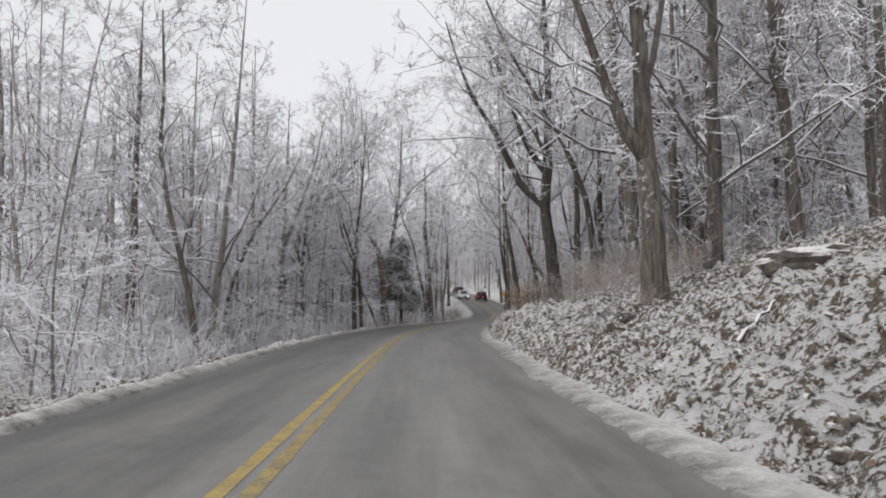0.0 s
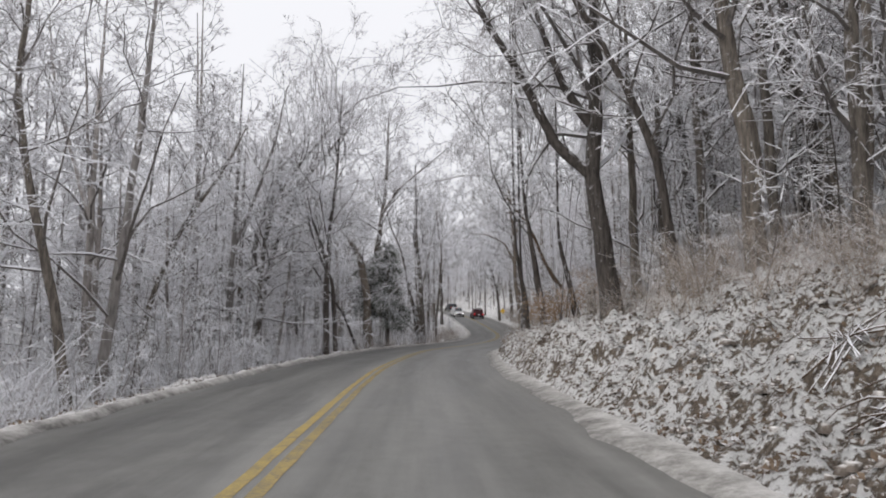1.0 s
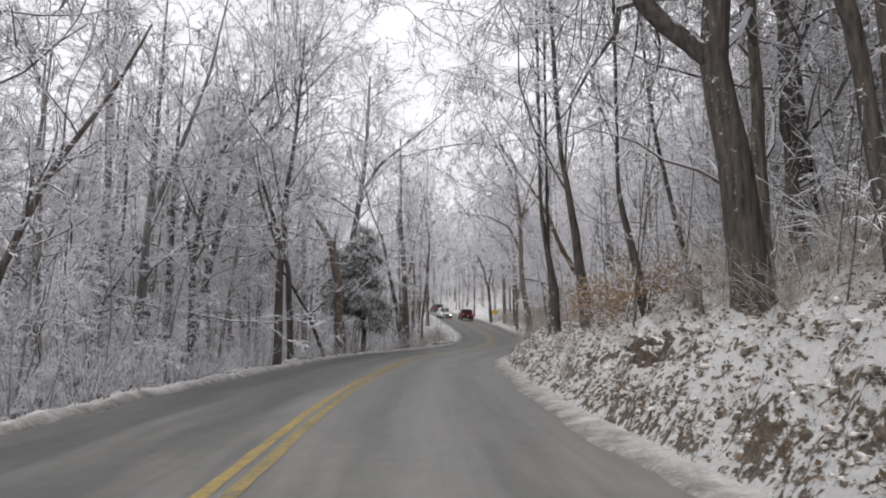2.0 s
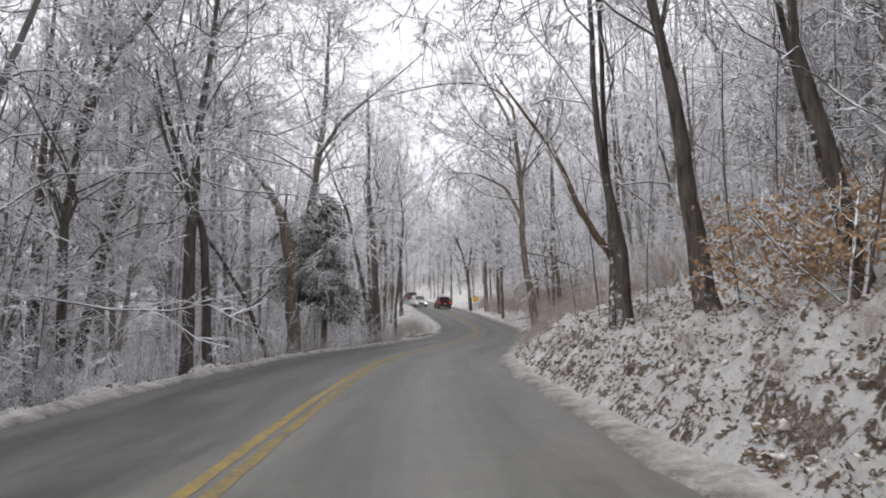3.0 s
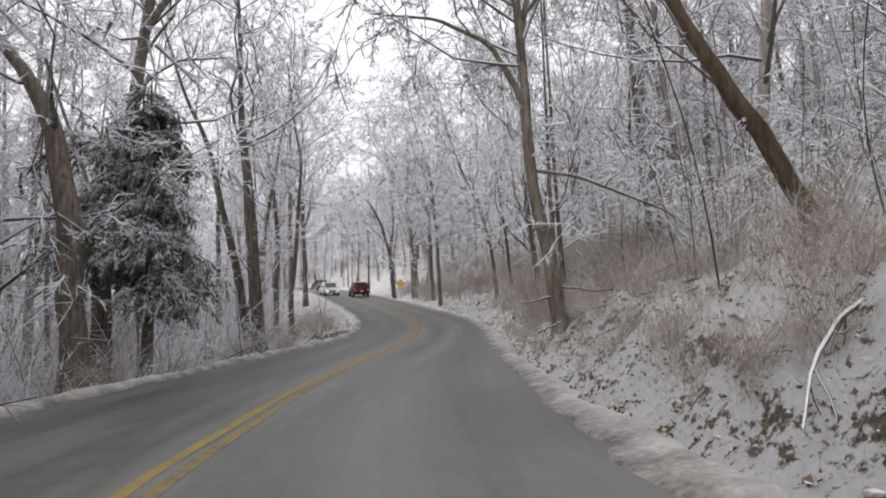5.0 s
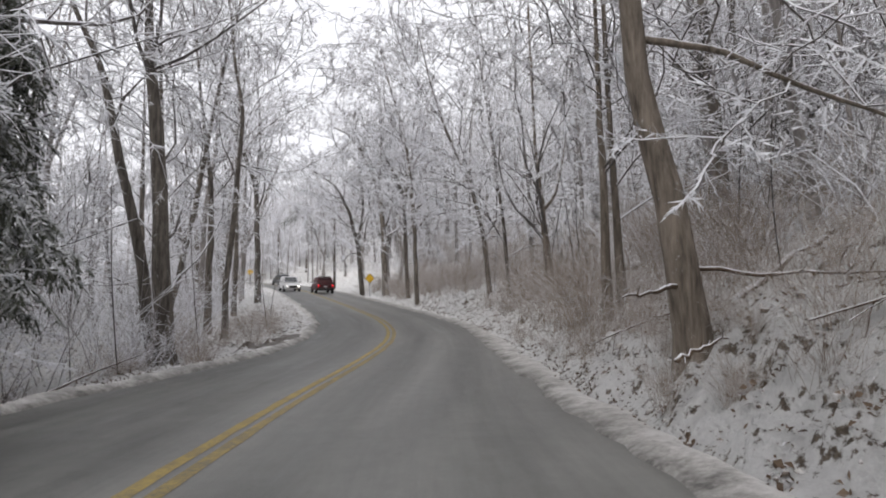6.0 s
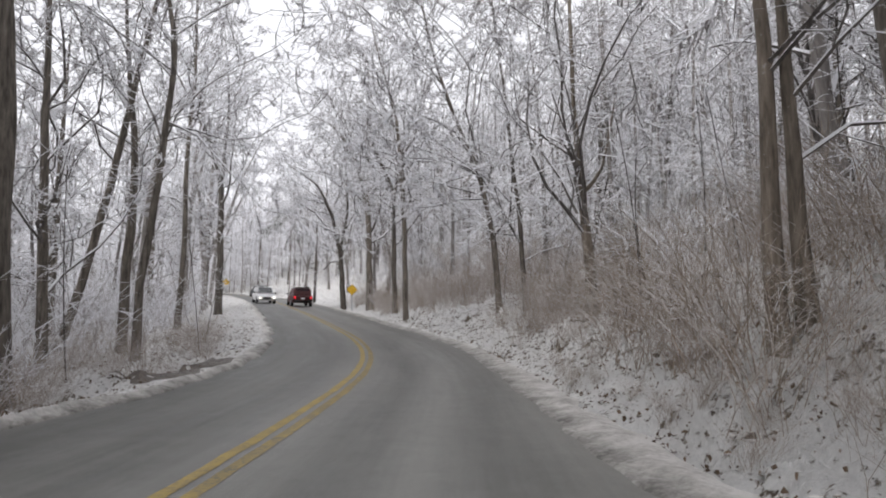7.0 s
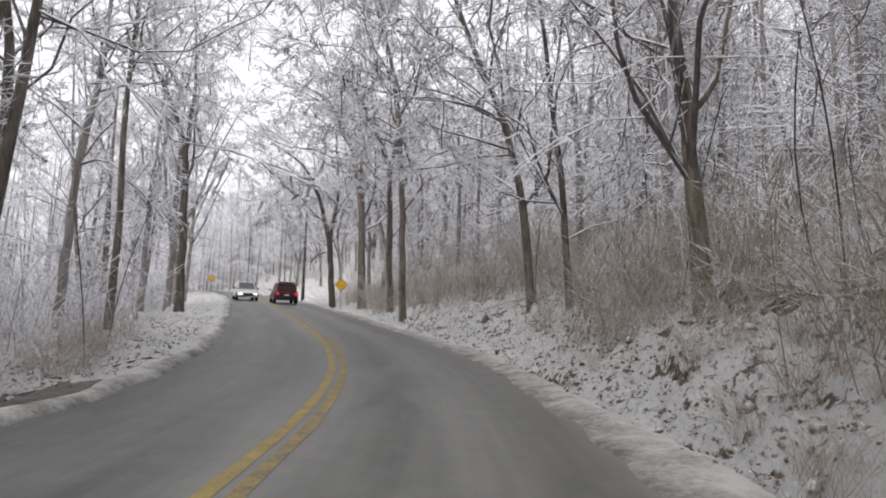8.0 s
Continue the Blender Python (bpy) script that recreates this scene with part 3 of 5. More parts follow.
own_tree(46, 11.1, 26.2, 0.23, -2, 15, [[(0.0, 2.1), (-0.3, 5.2), (-0.8, 7.6), (-1.5, 9.5), (-2.1, 11.4)]])
own_tree(47, 5.08, 36.65, 0.17, -6, 15, [[(0.1, 1.4), (-0.1, 2.6), (-0.2, 3.6), (-0.4, 4.8), (-0.7, 6.5)]], "dark straight trunk rising from the bank")
own_tree(48, 4.92, 39.3, 0.145, -8, 17, [[(-0.1, 1.2), (-0.1, 2.3), (-0.2, 3.1), (-0.3, 3.8), (-0.5, 4.6), (-0.6, 5.4)]], "dark wet trunk beside its twin on the bank")
own_tree(49, 4.72, 39.5, 0.13, -8, 16, [[(0.0, 1.2), (0.0, 1.7), (0.0, 2.4), (0.0, 3.1), (-0.1, 3.7)]], "dark wet trunk beside its twin on the bank")
own_tree(79, 6.18, 34.7, 0.125, -6, 14, [[(0.0, 1.5), (-0.2, 2.3), (-0.4, 3.2), (-0.6, 4.0), (-0.8, 4.9), (-0.8, 5.5)]], "leaning mossy trunk on the bank shelf")
own_tree(50, 9.6, 39.0, 0.11, -6, 15, [[(-0.0, 1.7), (-0.4, 3.2), (-0.7, 4.6), (-1.3, 7.4), (-1.6, 9.5)]])
own_tree(51, 10.5, 51.9, 0.16, -10, 0, [[(0.0, 2.4), (-1.8, 5.0), (-2.5, 6.3), (-3.1, 8.1), (-4.8, 10.4), (-5.7, 11.9)]], "leaning dead trunk caught among bank trees", dead=True)
own_tree(52, 7.45, 56.8, 0.20, -17, 14, [[(0.1, 1.1), (0.0, 1.9), (-0.2, 2.8), (-0.4, 3.6), (-0.5, 5.2), (-0.6, 8.7), (-0.9, 10.7), (-2.1, 13.1), (-3.1, 14.8)], [(-0.2, 6.2), (-1.3, 7.8), (-2.6, 8.5), (-4.3, 8.7)], [(-0.8, 9.8), (-0.9, 12.1), (-2.3, 13.1), (-4.3, 13.3), (-6.4, 12.9), (-8.8, 12.6), (-10.6, 12.3)], [(-0.5, 7.9), (-0.2, 9.8), (0.5, 11.8), (1.2, 13.9)], [(-0.5, 4.6, 0.036), (0.6, 4.4), (1.6, 4.0), (2.6, 3.5), (3.4, 2.9)]], "bent brown trunk leaning over the roadside bank", low=0.42, bark=BROWN_BARK)
own_tree(53, 9.95, 62.8, 0.11, -17, 15, [[(0.15, 1.9), (0.15, 2.7), (0.15, 3.9), (0.1, 5.4), (0.1, 7.0)]], "brown twin trunk standing in brush", bark=BROWN_BARK, low=0.14)
own_tree(54, 10.35, 62.7, 0.11, -17, 14, [[(0.1, 1.6), (0.0, 2.9), (-0.1, 4.9)]], "brown twin trunk standing in brush", bark=BROWN_BARK, low=0.14)
own_tree(55, 13.3, 72.2, 0.17, -17, 15, [[(0.1, 1.6), (0.1, 2.6), (-0.1, 3.9), (-0.2, 5.0), (-0.3, 6.2), (-0.4, 7.2)], [(-0.1, 5.0), (0.3, 5.6), (0.6, 6.6), (0.8, 8.0)]], "forked brown trunk rising out of brush", bark=BROWN_BARK, low=0.14)
own_tree(56, 13.6, 79.2, 0.11, -17, 14, [[(0.0, 3.1), (-0.3, 5.1), (-0.9, 7.5), (-2.1, 10.2), (-2.7, 12.1)]], low=0.14)
own_tree(57, 14.2, 78.2, 0.08, -17, 14, [[(-0.0, 2.5), (-0.2, 5.1), (-0.5, 7.4), (-0.8, 10.3), (-1.1, 12.3)]], low=0.14)
own_tree(58, 12.3, 109.0, 0.24, -17, 0, [[(-0.0, 2.8), (-0.4, 6.9), (-1.1, 10.2), (-2.5, 13.1), (-5.1, 14.8)], [(-0.4, 7.3), (0.1, 11.1), (-0.4, 15.7), (-0.8, 20.5)]])
own_tree(59, 13.5, 104.2, 0.24, -17, 0, [[(-0.0, 2.7), (-0.2, 8.6), (-1.0, 13.2), (-2.9, 16.7), (-5.2, 17.8)], [(-0.2, 8.6), (-0.5, 14.0), (-0.3, 18.8), (-0.9, 23.6)]])
own_tree(60, 12.5, 89.2, 0.14, -17, 17, [[(0.0, 2.0), (-0.2, 6.8), (-0.4, 10.0), (-0.9, 13.3), (-1.7, 15.7)]])
own_tree(61, 13.0, 93.9, 0.15, -17, 0, [[(0.0, 2.9), (-0.2, 7.7), (-0.2, 9.5), (-1.8, 13.0), (-3.3, 14.8)], [(-0.2, 9.2), (0.5, 13.3), (1.6, 16.7)]])
own_tree(62, 2.9, 100.4, 0.22, -17, 0, [[(-0.0, 2.6), (-0.1, 6.6), (-0.3, 11.0), (-1.4, 13.9), (-2.6, 16.2), (-4.1, 18.9)], [(-0.3, 11.0), (-0.0, 14.3), (-0.1, 17.7), (-0.7, 21.8)]])
own_tree(63, 1.5, 89.3, 0.14, -17, 18, [[(0.0, 0.8), (0.1, 4.8), (0.0, 9.1), (0.1, 13.3), (-0.0, 17.3)]])
own_tree(64, -0.5, 90.7, 0.16, -17, 17, [[(0.0, 3.3), (0.2, 7.5), (0.8, 11.2), (0.9, 13.6), (1.0, 17.5)]], bark=PALE_BARK)
own_tree(65, 0.7, 79.9, 0.15, -17, 16, [[(0.0, 2.0), (0.1, 4.3), (0.1, 6.6), (-0.2, 8.7), (-0.5, 10.8)]])
own_tree(66, 1.5, 77.2, 0.12, -17, 15, [[(0.0, 0.2), (0.1, 2.8), (0.4, 5.8), (0.4, 7.5), (0.7, 9.3), (0.3, 11.1), (0.0, 13.3)]])
own_tree(67, -1.2, 79.9, 0.13, -17, 15, [[(0.0, 1.5), (0.9, 3.8), (1.6, 7.6), (2.1, 10.1), (2.6, 12.3), (3.1, 14.6)]])
own_tree(68, 0.15, 70.6, 0.29, -16, 18, [[(0.1, -0.3), (-0.1, 2.2), (-0.4, 6.4), (-0.7, 9.1), (-0.8, 10.9)]], "thick straight bare trunk at the road edge", spread=0.4, low=0.42)
own_tree(69, -0.44, 71.5, 0.17, -16, 17, [[(0.2, -0.5), (-0.5, 3.6), (-1.2, 6.7), (-1.7, 9.0), (-2.7, 10.9)]], spread=0.4, low=0.42)
own_tree(70, -5.1, 67.3, 0.33, -10, 19, [[(0.0, 0.3), (0.3, 5.2), (1.0, 8.6), (1.6, 13.6), (1.8, 17.5), (1.9, 21.2)], [(1.4, 11.8), (2.9, 14.1), (5.8, 16.5), (8.1, 18.3)]], "tall trunk beside the conifer, arching over the road", spread=0.42, low=0.3)
own_tree(71, -4.6, 62.4, 0.36, -8, 0, [[(0.3, 0.5), (0.0, 4.4), (-0.6, 6.8), (-1.1, 8.1), (-2.4, 9.7), (-3.6, 11.2)]], "broken-topped trunk with one snapped leaning limb", dead=True, bark=BROWN_BARK)
own_tree(72, -5.5, 47.2, 0.17, -6, 16, [[(-0.1, -0.3), (-0.2, 4.2), (-0.1, 5.4), (-0.1, 6.8), (0.2, 9.6), (0.3, 11.5)], [(-0.2, 5.0), (-0.8, 6.8), (-1.2, 7.9), (-1.6, 9.5)]], bark=DARK_BARK, low=0.38)
own_tree(73, -5.1, 47.6, 0.14, -6, 0, [[(0.0, -0.2), (-0.2, 3.0), (-0.3, 4.2), (-1.0, 5.3), (-1.7, 7.1), (-2.1, 9.0)]], bark=DARK_BARK, low=0.5)
own_tree(74, -4.3, 55.0, 0.09, -10, 0, [[(-0.0, -0.1), (-1.3, 2.2), (-2.6, 4.1), (-3.8, 5.9), (-5.0, 7.4)]], "thin dead trunk leaning beside the road", dead=True, bark=DARK_BARK)
own_tree(75, -9.7, 48.4, 0.14, -4, 0, [[(-0.0, 0.0), (-0.1, 4.6), (-0.0, 7.0), (0.7, 9.8), (2.6, 12.2), (4.3, 14.2), (5.7, 15.4)], [(-0.1, 6.6), (0.3, 9.3), (1.0, 12.4), (1.5, 14.6)]])
own_tree(76, -10.2, 28.8, 0.15, -2, 17, [[(0.0, -1.4), (-0.7, 1.6), (-1.1, 3.4), (-1.8, 6.0), (-2.3, 8.7), (-2.4, 11.4), (-2.6, 14.3)]])
own_tree(77, -12.3, 37.7, 0.13, -2, 0, [[(0.0, -0.2), (0.4, 2.5), (1.7, 5.9), (3.5, 8.3), (4.4, 10.3)]])
own_tree(78, -11.8, 53.7, 0.20, -2, 0, [[(0.0, -0.2), (1.6, 7.5), (3.1, 11.4), (5.8, 14.7), (7.7, 17.0)]])

# room kept clear round the young beeches
RUST_SPOTS = [(9.6 - 0.6 * k, 43.0 - 1.5 * k) for k in range(8)]

# ---- the woods behind them ----
wood_rng = random.Random(21)
WOOD = []
for n in range(8):
    h = wood_rng.uniform(14, 19)
    stems = [straight(h, wood_rng.uniform(0.11, 0.2), (wood_rng.uniform(-1.6, 1.6), wood_rng.uniform(-1.6, 1.6)), 0.4, wood_rng)]
    if n % 3 == 0:
        stems.append([(stems[0][2][0], stems[0][2][1], h * 0.4, 0.09), (1.0, 0.4, h * 0.55, 0.075), (1.9, 0.8, h * 0.75, 0.05), (2.4, 0.9, h * 0.92, 0.02)])
    WOOD.append(tree_meshes(100 + n, stems, 14, (6, 6, 7), 0.12, 0.36, FROST, BARK if n % 4 == 1 else PALE_BARK, rise=0.1, fine=0.0135))
ARCH = []
arch_rng = random.Random(84)
for n in range(5):
    h, thick = arch_rng.uniform(13, 18), arch_rng.uniform(0.15, 0.21)
    lean, z, sway = arch_rng.uniform(0.3, 2.2), arch_rng.uniform(0.2, 0.34), arch_rng.uniform(0.3, 0.8)
    stems = [[(lean * t * t, sway * (math.sin(4 * t + n) - math.sin(n)), h * t, thick * (1 - 0.92 * t) + 0.01) for t in (0, 0.15, 0.3, 0.45, 0.6, 0.8, 1)]]
    fork = (lean * z * z, sway * (math.sin(4 * z + n) - math.sin(n)))
    for out, side in ((1.0, arch_rng.uniform(-1.2, 1.2)), (-0.55, arch_rng.uniform(-1.5, 1.5))):
        k, bend = arch_rng.uniform(0.8, 1.1), arch_rng.uniform(-0.35, 0.35)
        stems.append([(fork[0], fork[1], h * z, 0.62 * thick), (fork[0] + (1.0 + bend) * out * k, fork[1] + 0.3 * side, h * (z + 0.14), 0.5 * thick), (fork[0] + 2.1 * out * k, fork[1] + (0.7 + bend) * side, h * (z + 0.32), 0.34 * thick), (fork[0] + 3.9 * out * k, fork[1] + side, h * (z + 0.54), 0.1 * thick)])
    # pale bark here too, softening the far trunks as haze would
    ARCH.append(tree_meshes(150 + n, stems, 15, (6, 6, 7), 0.25, 0.42, FROST, PALE_BARK, fine=0.0135, pull=(0.3, 0, 0.1)))
SAPLING = []
for n in range(5):
    h = wood_rng.uniform(3.5, 6.5)
    stems = [straight(h, 0.035, (wood_rng.uniform(-1.2, 1.2), wood_rng.uniform(-1.2, 1.2)), 0.3, wood_rng)]
    stems.append([(0.05, 0, 0.0, 0.025), (0.5, 0.3, h * 0.35, 0.02), (1.0, 0.4, h * 0.7, 0.012)])
    SAPLING.append(tree_meshes(200 + n, stems, 16, (5, 5, 5), 0.1, 0.5, FROST, PALE_BARK, rise=0.0, fine=0.011, sag=0.2))


def free_spot(x, y, gap, spots):
    return all((x - a) ** 2 + (y - b) ** 2 > gap * gap for a, b in spots)


def scatter(rng, count, gap, sides, y_span, spots, tries=12000):
    """Places off the road, at least gap apart, that can come into view."""
    out = []
    for _ in range(tries):
        if len(out) >= count:
            break
        side, near, far = sides[rng.randrange(len(sides))]
        y = rng.uniform(*y_span)
        d = near + (far - near) * rng.random() ** 1.35
        x = float(road_x(y)) + side * (float(lane_r(y) if side > 0 else lane_l(y)) + d)
        if y < abs(x) * 1.2 + 1.0 or not free_spot(x, y, gap, spots) or not free_spot(x, y, gap, out):
            continue
        out.append((x, y))
    return out


arch_spots = scatter(arch_rng, 13, 3.6, ((1, 4.8, 14),), (110, 158), TREE_SPOTS) + scatter(arch_rng, 6, 5.0, ((-1, 2.6, 9),), (88, 150), TREE_SPOTS)
TREE_SPOTS += arch_spots
for n, (x, y) in enumerate(arch_spots):
    turn = arch_rng.uniform(-45, 45) + (180 if x > road_x(y) else 0)
    plant("tree", ARCH[n % 5], x, y, turn, arch_rng.uniform(0.8, 1.15), "tall bare tree arching snowy limbs over the road", group="arching trees")
wood_spots = scatter(wood_rng, 18, 2.3, ((-1, 9.0, 26),), (56, 96), TREE_SPOTS) + scatter(wood_rng, 16, 2.3, ((-1, 5.0, 22),), (72, 112), TREE_SPOTS) + [(-7.5, 70.0), (-9.6, 74.0), (-6.4, 77.5), (-11.2, 68.0)] + scatter(wood_rng, 34, 2.3, ((-1, 6.5, 26),), (22, 64), TREE_SPOTS) + scatter(wood_rng, 14, 2.3, ((-1, 7.0, 30),), (64, 150), TREE_SPOTS) + scatter(wood_rng, 11, 2.3, ((1, 9.5, 26),), (10, 50), TREE_SPOTS) + scatter(wood_rng, 28, 2.3, ((1, 7.2, 28),), (46, 150), TREE_SPOTS)
for n, (x, y) in enumerate(wood_spots):
    plant("tree", WOOD[n % 8], x, y, wood_rng.uniform(0, 360), wood_rng.uniform(0.8, 1.2), "slender bare woodland tree coated in snow", group="woodland trees")
thicket = scatter(wood_rng, 8, 2.0, ((1, 8.0, 15),), (44, 68), TREE_SPOTS + wood_spots) + scatter(wood_rng, 11, 1.9, ((-1, 7.0, 15),), (26, 58), TREE_SPOTS + wood_spots) + scatter(wood_rng, 6, 1.9, ((1, 11.0, 18),), (14, 44), TREE_SPOTS + wood_spots)
for n, (x, y) in enumerate(thicket):
    plant("tree", WOOD[(n * 3) % 8], x, y, wood_rng.uniform(0, 360), wood_rng.uniform(0.6, 1.0), "slender bare woodland tree coated in snow", group="woodland trees")
hill_spots = scatter(wood_rng, 22, 2.2, ((1, 11.0, 27),), (12, 50), TREE_SPOTS + wood_spots + thicket) + scatter(wood_rng, 34, 2.2, ((1, 6.5, 30),), (50, 125), TREE_SPOTS + wood_spots + thicket)
for n, (x, y) in enumerate(hill_spots):
    plant("tree", WOOD[(n * 5) % 8], x, y, wood_rng.uniform(0, 360), wood_rng.uniform(0.75, 1.15), "slender bare woodland tree coated in snow", group="woodland trees")
dark_spots = scatter(wood_rng, 13, 1.7, ((1, 5.0, 12),), (15, 33), TREE_SPOTS + wood_spots + hill_spots)
for n, (x, y) in enumerate(dark_spots):
    plant("tree", WOOD[(1, 5)[n % 2]], x, y, wood_rng.uniform(0, 360), wood_rng.uniform(0.85, 1.1), "dark slender trunk in the roadside woods", group="woodland trees")
sap_spots = scatter(wood_rng, 14, 1.5, ((1, 7.2, 14),), (17, 36), TREE_SPOTS) + scatter(wood_rng, 40, 1.5, ((-1, 5.2, 18),), (14, 46), TREE_SPOTS) + scatter(wood_rng, 16, 1.5, ((-1, 5.5, 14),), (32, 60), TREE_SPOTS) + scatter(wood_rng, 8, 1.6, ((-1, 7.0, 18),), (46, 62), TREE_SPOTS) + scatter(wood_rng, 8, 1.6, ((1, 7.0, 15),), (27, 43), TREE_SPOTS + RUST_SPOTS) + scatter(wood_rng, 14, 1.6, ((1, 7.0, 16),), (43, 62), TREE_SPOTS) + scatter(wood_rng, 34, 1.6, ((-1, 4.5, 18), (1, 7.0, 18)), (62, 115), TREE_SPOTS)
for n, (x, y) in enumerate(sap_spots):
    plant("sapling", SAPLING[n % 5], x, y, wood_rng.uniform(0, 360), wood_rng.uniform(0.7, 1.25), "thin snow-laden sapling among the trees", "sapling", "understorey saplings")


# thin bare stems standing in the brush
stem_rng = random.Random(63)
STEMS = []
for n in range(4):
    h = stem_rng.uniform(2.6, 4.8)
    lean = (stem_rng.uniform(-0.8, 0.8), stem_rng.uniform(-0.8, 0.8))
    STEMS.append(tree_meshes(230 + n, [straight(h, 0.006, lean, 0.15, stem_rng)], 9, (3, 2, 2), 0.25, 0.3, TWIG, DARK_BARK, rise=0.25, fine=0.006))
stem_spots = scatter(stem_rng, 12, 0.6, ((1, 2.4, 6.0),), (31, 46), TREE_SPOTS) + scatter(stem_rng, 12, 0.8, ((1, 3.2, 8.0),), (20, 34), TREE_SPOTS) + scatter(stem_rng, 14, 0.9, ((1, 3.0, 9),), (58, 86), TREE_SPOTS) + scatter(stem_rng, 10, 0.9, ((-1, 2.0, 6),), (48, 84), TREE_SPOTS) + scatter(stem_rng, 20, 0.7, ((1, 3.0, 9),), (49, 62), TREE_SPOTS)
for n, (x, y) in enumerate(stem_spots):
    plant("sapling", STEMS[n % 4], x, y, stem_rng.uniform(0, 360), stem_rng.uniform(0.7, 1.25), "thin dark bare sapling standing in the brush", "sapling", "bare saplings")


def far_woods():
    """The woods beyond, too many to count."""
    rng = np.random.RandomState(77)
    wood, thin = [], []
    count = 0
    while count < 1080:
        y = rng.uniform(18, 290) if rng.rand() < 0.7 else rng.uniform(140, 290)
        side = rng.choice([-1, 1, 1])
        d = 15 + 50 * rng.rand() ** 1.3 if y < 150 else 4.5 + 90 * rng.rand() ** 1.3
        if count >= 860:
            y, side, d = rng.uniform(168, 240), 1, 5 + 45 * rng.rand()
        x = float(road_x(y)) + side * d
        if y < abs(x) * 1.15 + 10:
            continue
        z, h = float(ground_z(x, y)), rng.uniform(11, 19)
        t = np.linspace(0, 1, 5)[:, None]
        lean = rng.normal(0, 1.0, 2)
        line = np.concatenate([x + lean[0] * t**1.3, y + lean[1] * t**1.3, z - 0.3 + h * t], 1)[None]
        r = np.linspace(rng.uniform(0.08, 0.17), 0.012, 5)[None]
        wood.append(tubes(line, r, 5))
        l1, r1 = sprout(rng, line, r, 26, 2, 0.06, 1.0, 62, 0.27, 0.4, 0.1, 0.2, None, 0.024)
        thin.append(needles(l1, r1))
        l2, r2 = sprout(rng, l1, r1, 16, 2, 0.1, 1.0, 50, 0.55, 0.6, -0.05, 0.25, None, 0.024, 0.7, 0.6)
        thin.append(needles(l2, r2))
        count += 1
    root = new("far_woods")
    v, q = joined(wood)
    # haze over the distant trunks is put into their pale bark colour
    part("trunks", mesh_from("trunks", v, q, PALE_BARK, True), root)["kind"] = "stuff"
    v, t3 = joined(thin)
    part("branches", mesh_from("branches", v, [], FROST, tris=t3), root)["kind"] = "stuff"
    tagged(root, "far snow-covered deciduous woods fading into the distance", "woods", kind="stuff")


far_woods()


def far_undergrowth():
    """The tangle of thin stems between the trunks, rooted all over the woodland floor."""
    rng = np.random.RandomState(55)
    n = 15000
    y = rng.uniform(16, 150, n)
    side = np.where(rng.rand(n) < 0.55, -1, 1)
    d = np.where(side < 0, 7.5, 9.0) + 34 * rng.rand(n) ** 1.2
    x = road_x(y) + side * d
    keep = y > np.abs(x) * 1.2 + 4
    x, y = x[keep], y[keep]
    n = len(x)
    h = 0.6 + 2.6 * rng.rand(n) ** 1.6
    a, lean = rng.uniform(0, 2 * math.pi, n), rng.uniform(0.3, 1.1, n) * h
    t = np.linspace(0, 1, 3)
    z = ground_z(x, y) - 0.1
    line = np.stack([x[:, None] + (np.cos(a) * lean)[:, None] * t**1.5, y[:, None] + (np.sin(a) * lean)[:, None] * t**1.5, z[:, None] + h[:, None] * t], -1)
    r = np.broadcast_to(np.array([0.015, 0.012, 0.008]), (n, 3))
    l2, r2 = sprout(rng, line, r, 9, 2, 0.15, 1.0, 55, 0.42, 0.8, 0.0, 0.25, None, 0.010, 0.7, 0.5)
    # the hollow beside the first stretch is thick with snow, the rest half bare
    hollow = (x < road_x(y)) & (y < 60)
    twigs = len(l2) // n
    for pick, mat, label in ((hollow, FROST, "tangled undergrowth thick with snow in the hollow"), (~hollow, TWIG, "tangled grey undergrowth of thin snowy stems")):
        (v, q), (tv, t3) = roofs(line[pick], r[pick]), needles(l2[np.repeat(pick, twigs)], r2[np.repeat(pick, twigs)])
        me = mesh_from("undergrowth", np.concatenate([v, tv]), q, mat, tris=t3 + len(v))
        tagged(new("undergrowth", me), label, "undergrowth", kind="stuff")


far_undergrowth()


# ---- brush on the banks ----
def brush_meshes(seed, stems, height, spread, mat, fine=0.006):
    rng = np.random.RandomState(seed)
    a = rng.uniform(0, 2 * math.pi, stems)
    tip = rng.uniform(0.3, 1.0, stems) * spread
    hh = height * rng.uniform(0.55, 1.1, stems)
    t = np.linspace(0, 1, 5)
    foot = rng.normal(0, 0.18 * spread, (stems, 2))
    line = np.stack([foot[:, :1] + np.cos(a)[:, None] * tip[:, None] * t**1.4, foot[:, 1:] + np.sin(a)[:, None] * tip[:, None] * t**1.4, hh[:, None] * (t - 0.12 * t**3)], -1)
    r = np.broadcast_to(np.linspace(0.008, 0.004, 5), (stems, 5))
    l2, r2 = sprout(rng, line, r, 5, 2, 0.2, 1.0, 38, 0.4, 0.7, 0.25, 0.2, None, fine)
    l3, r3 = sprout(rng, l2, r2, 4, 2, 0.1, 1.0, 40, 0.5, 0.7, 0.1, 0.2, None, fine * 0.8, 0.6)
    line[:, 1:] += np.cumsum(rng.normal(0, 0.035 * spread, (stems, 4, 3)), axis=1)
    v, q = tubes(line, r, 3)
    tv, t3 = joined([needles(l2, r2), needles(l3, r3)])
    return mesh_from("clump", v, q, mat), mesh_from("crown", tv, [], mat, tris=t3)


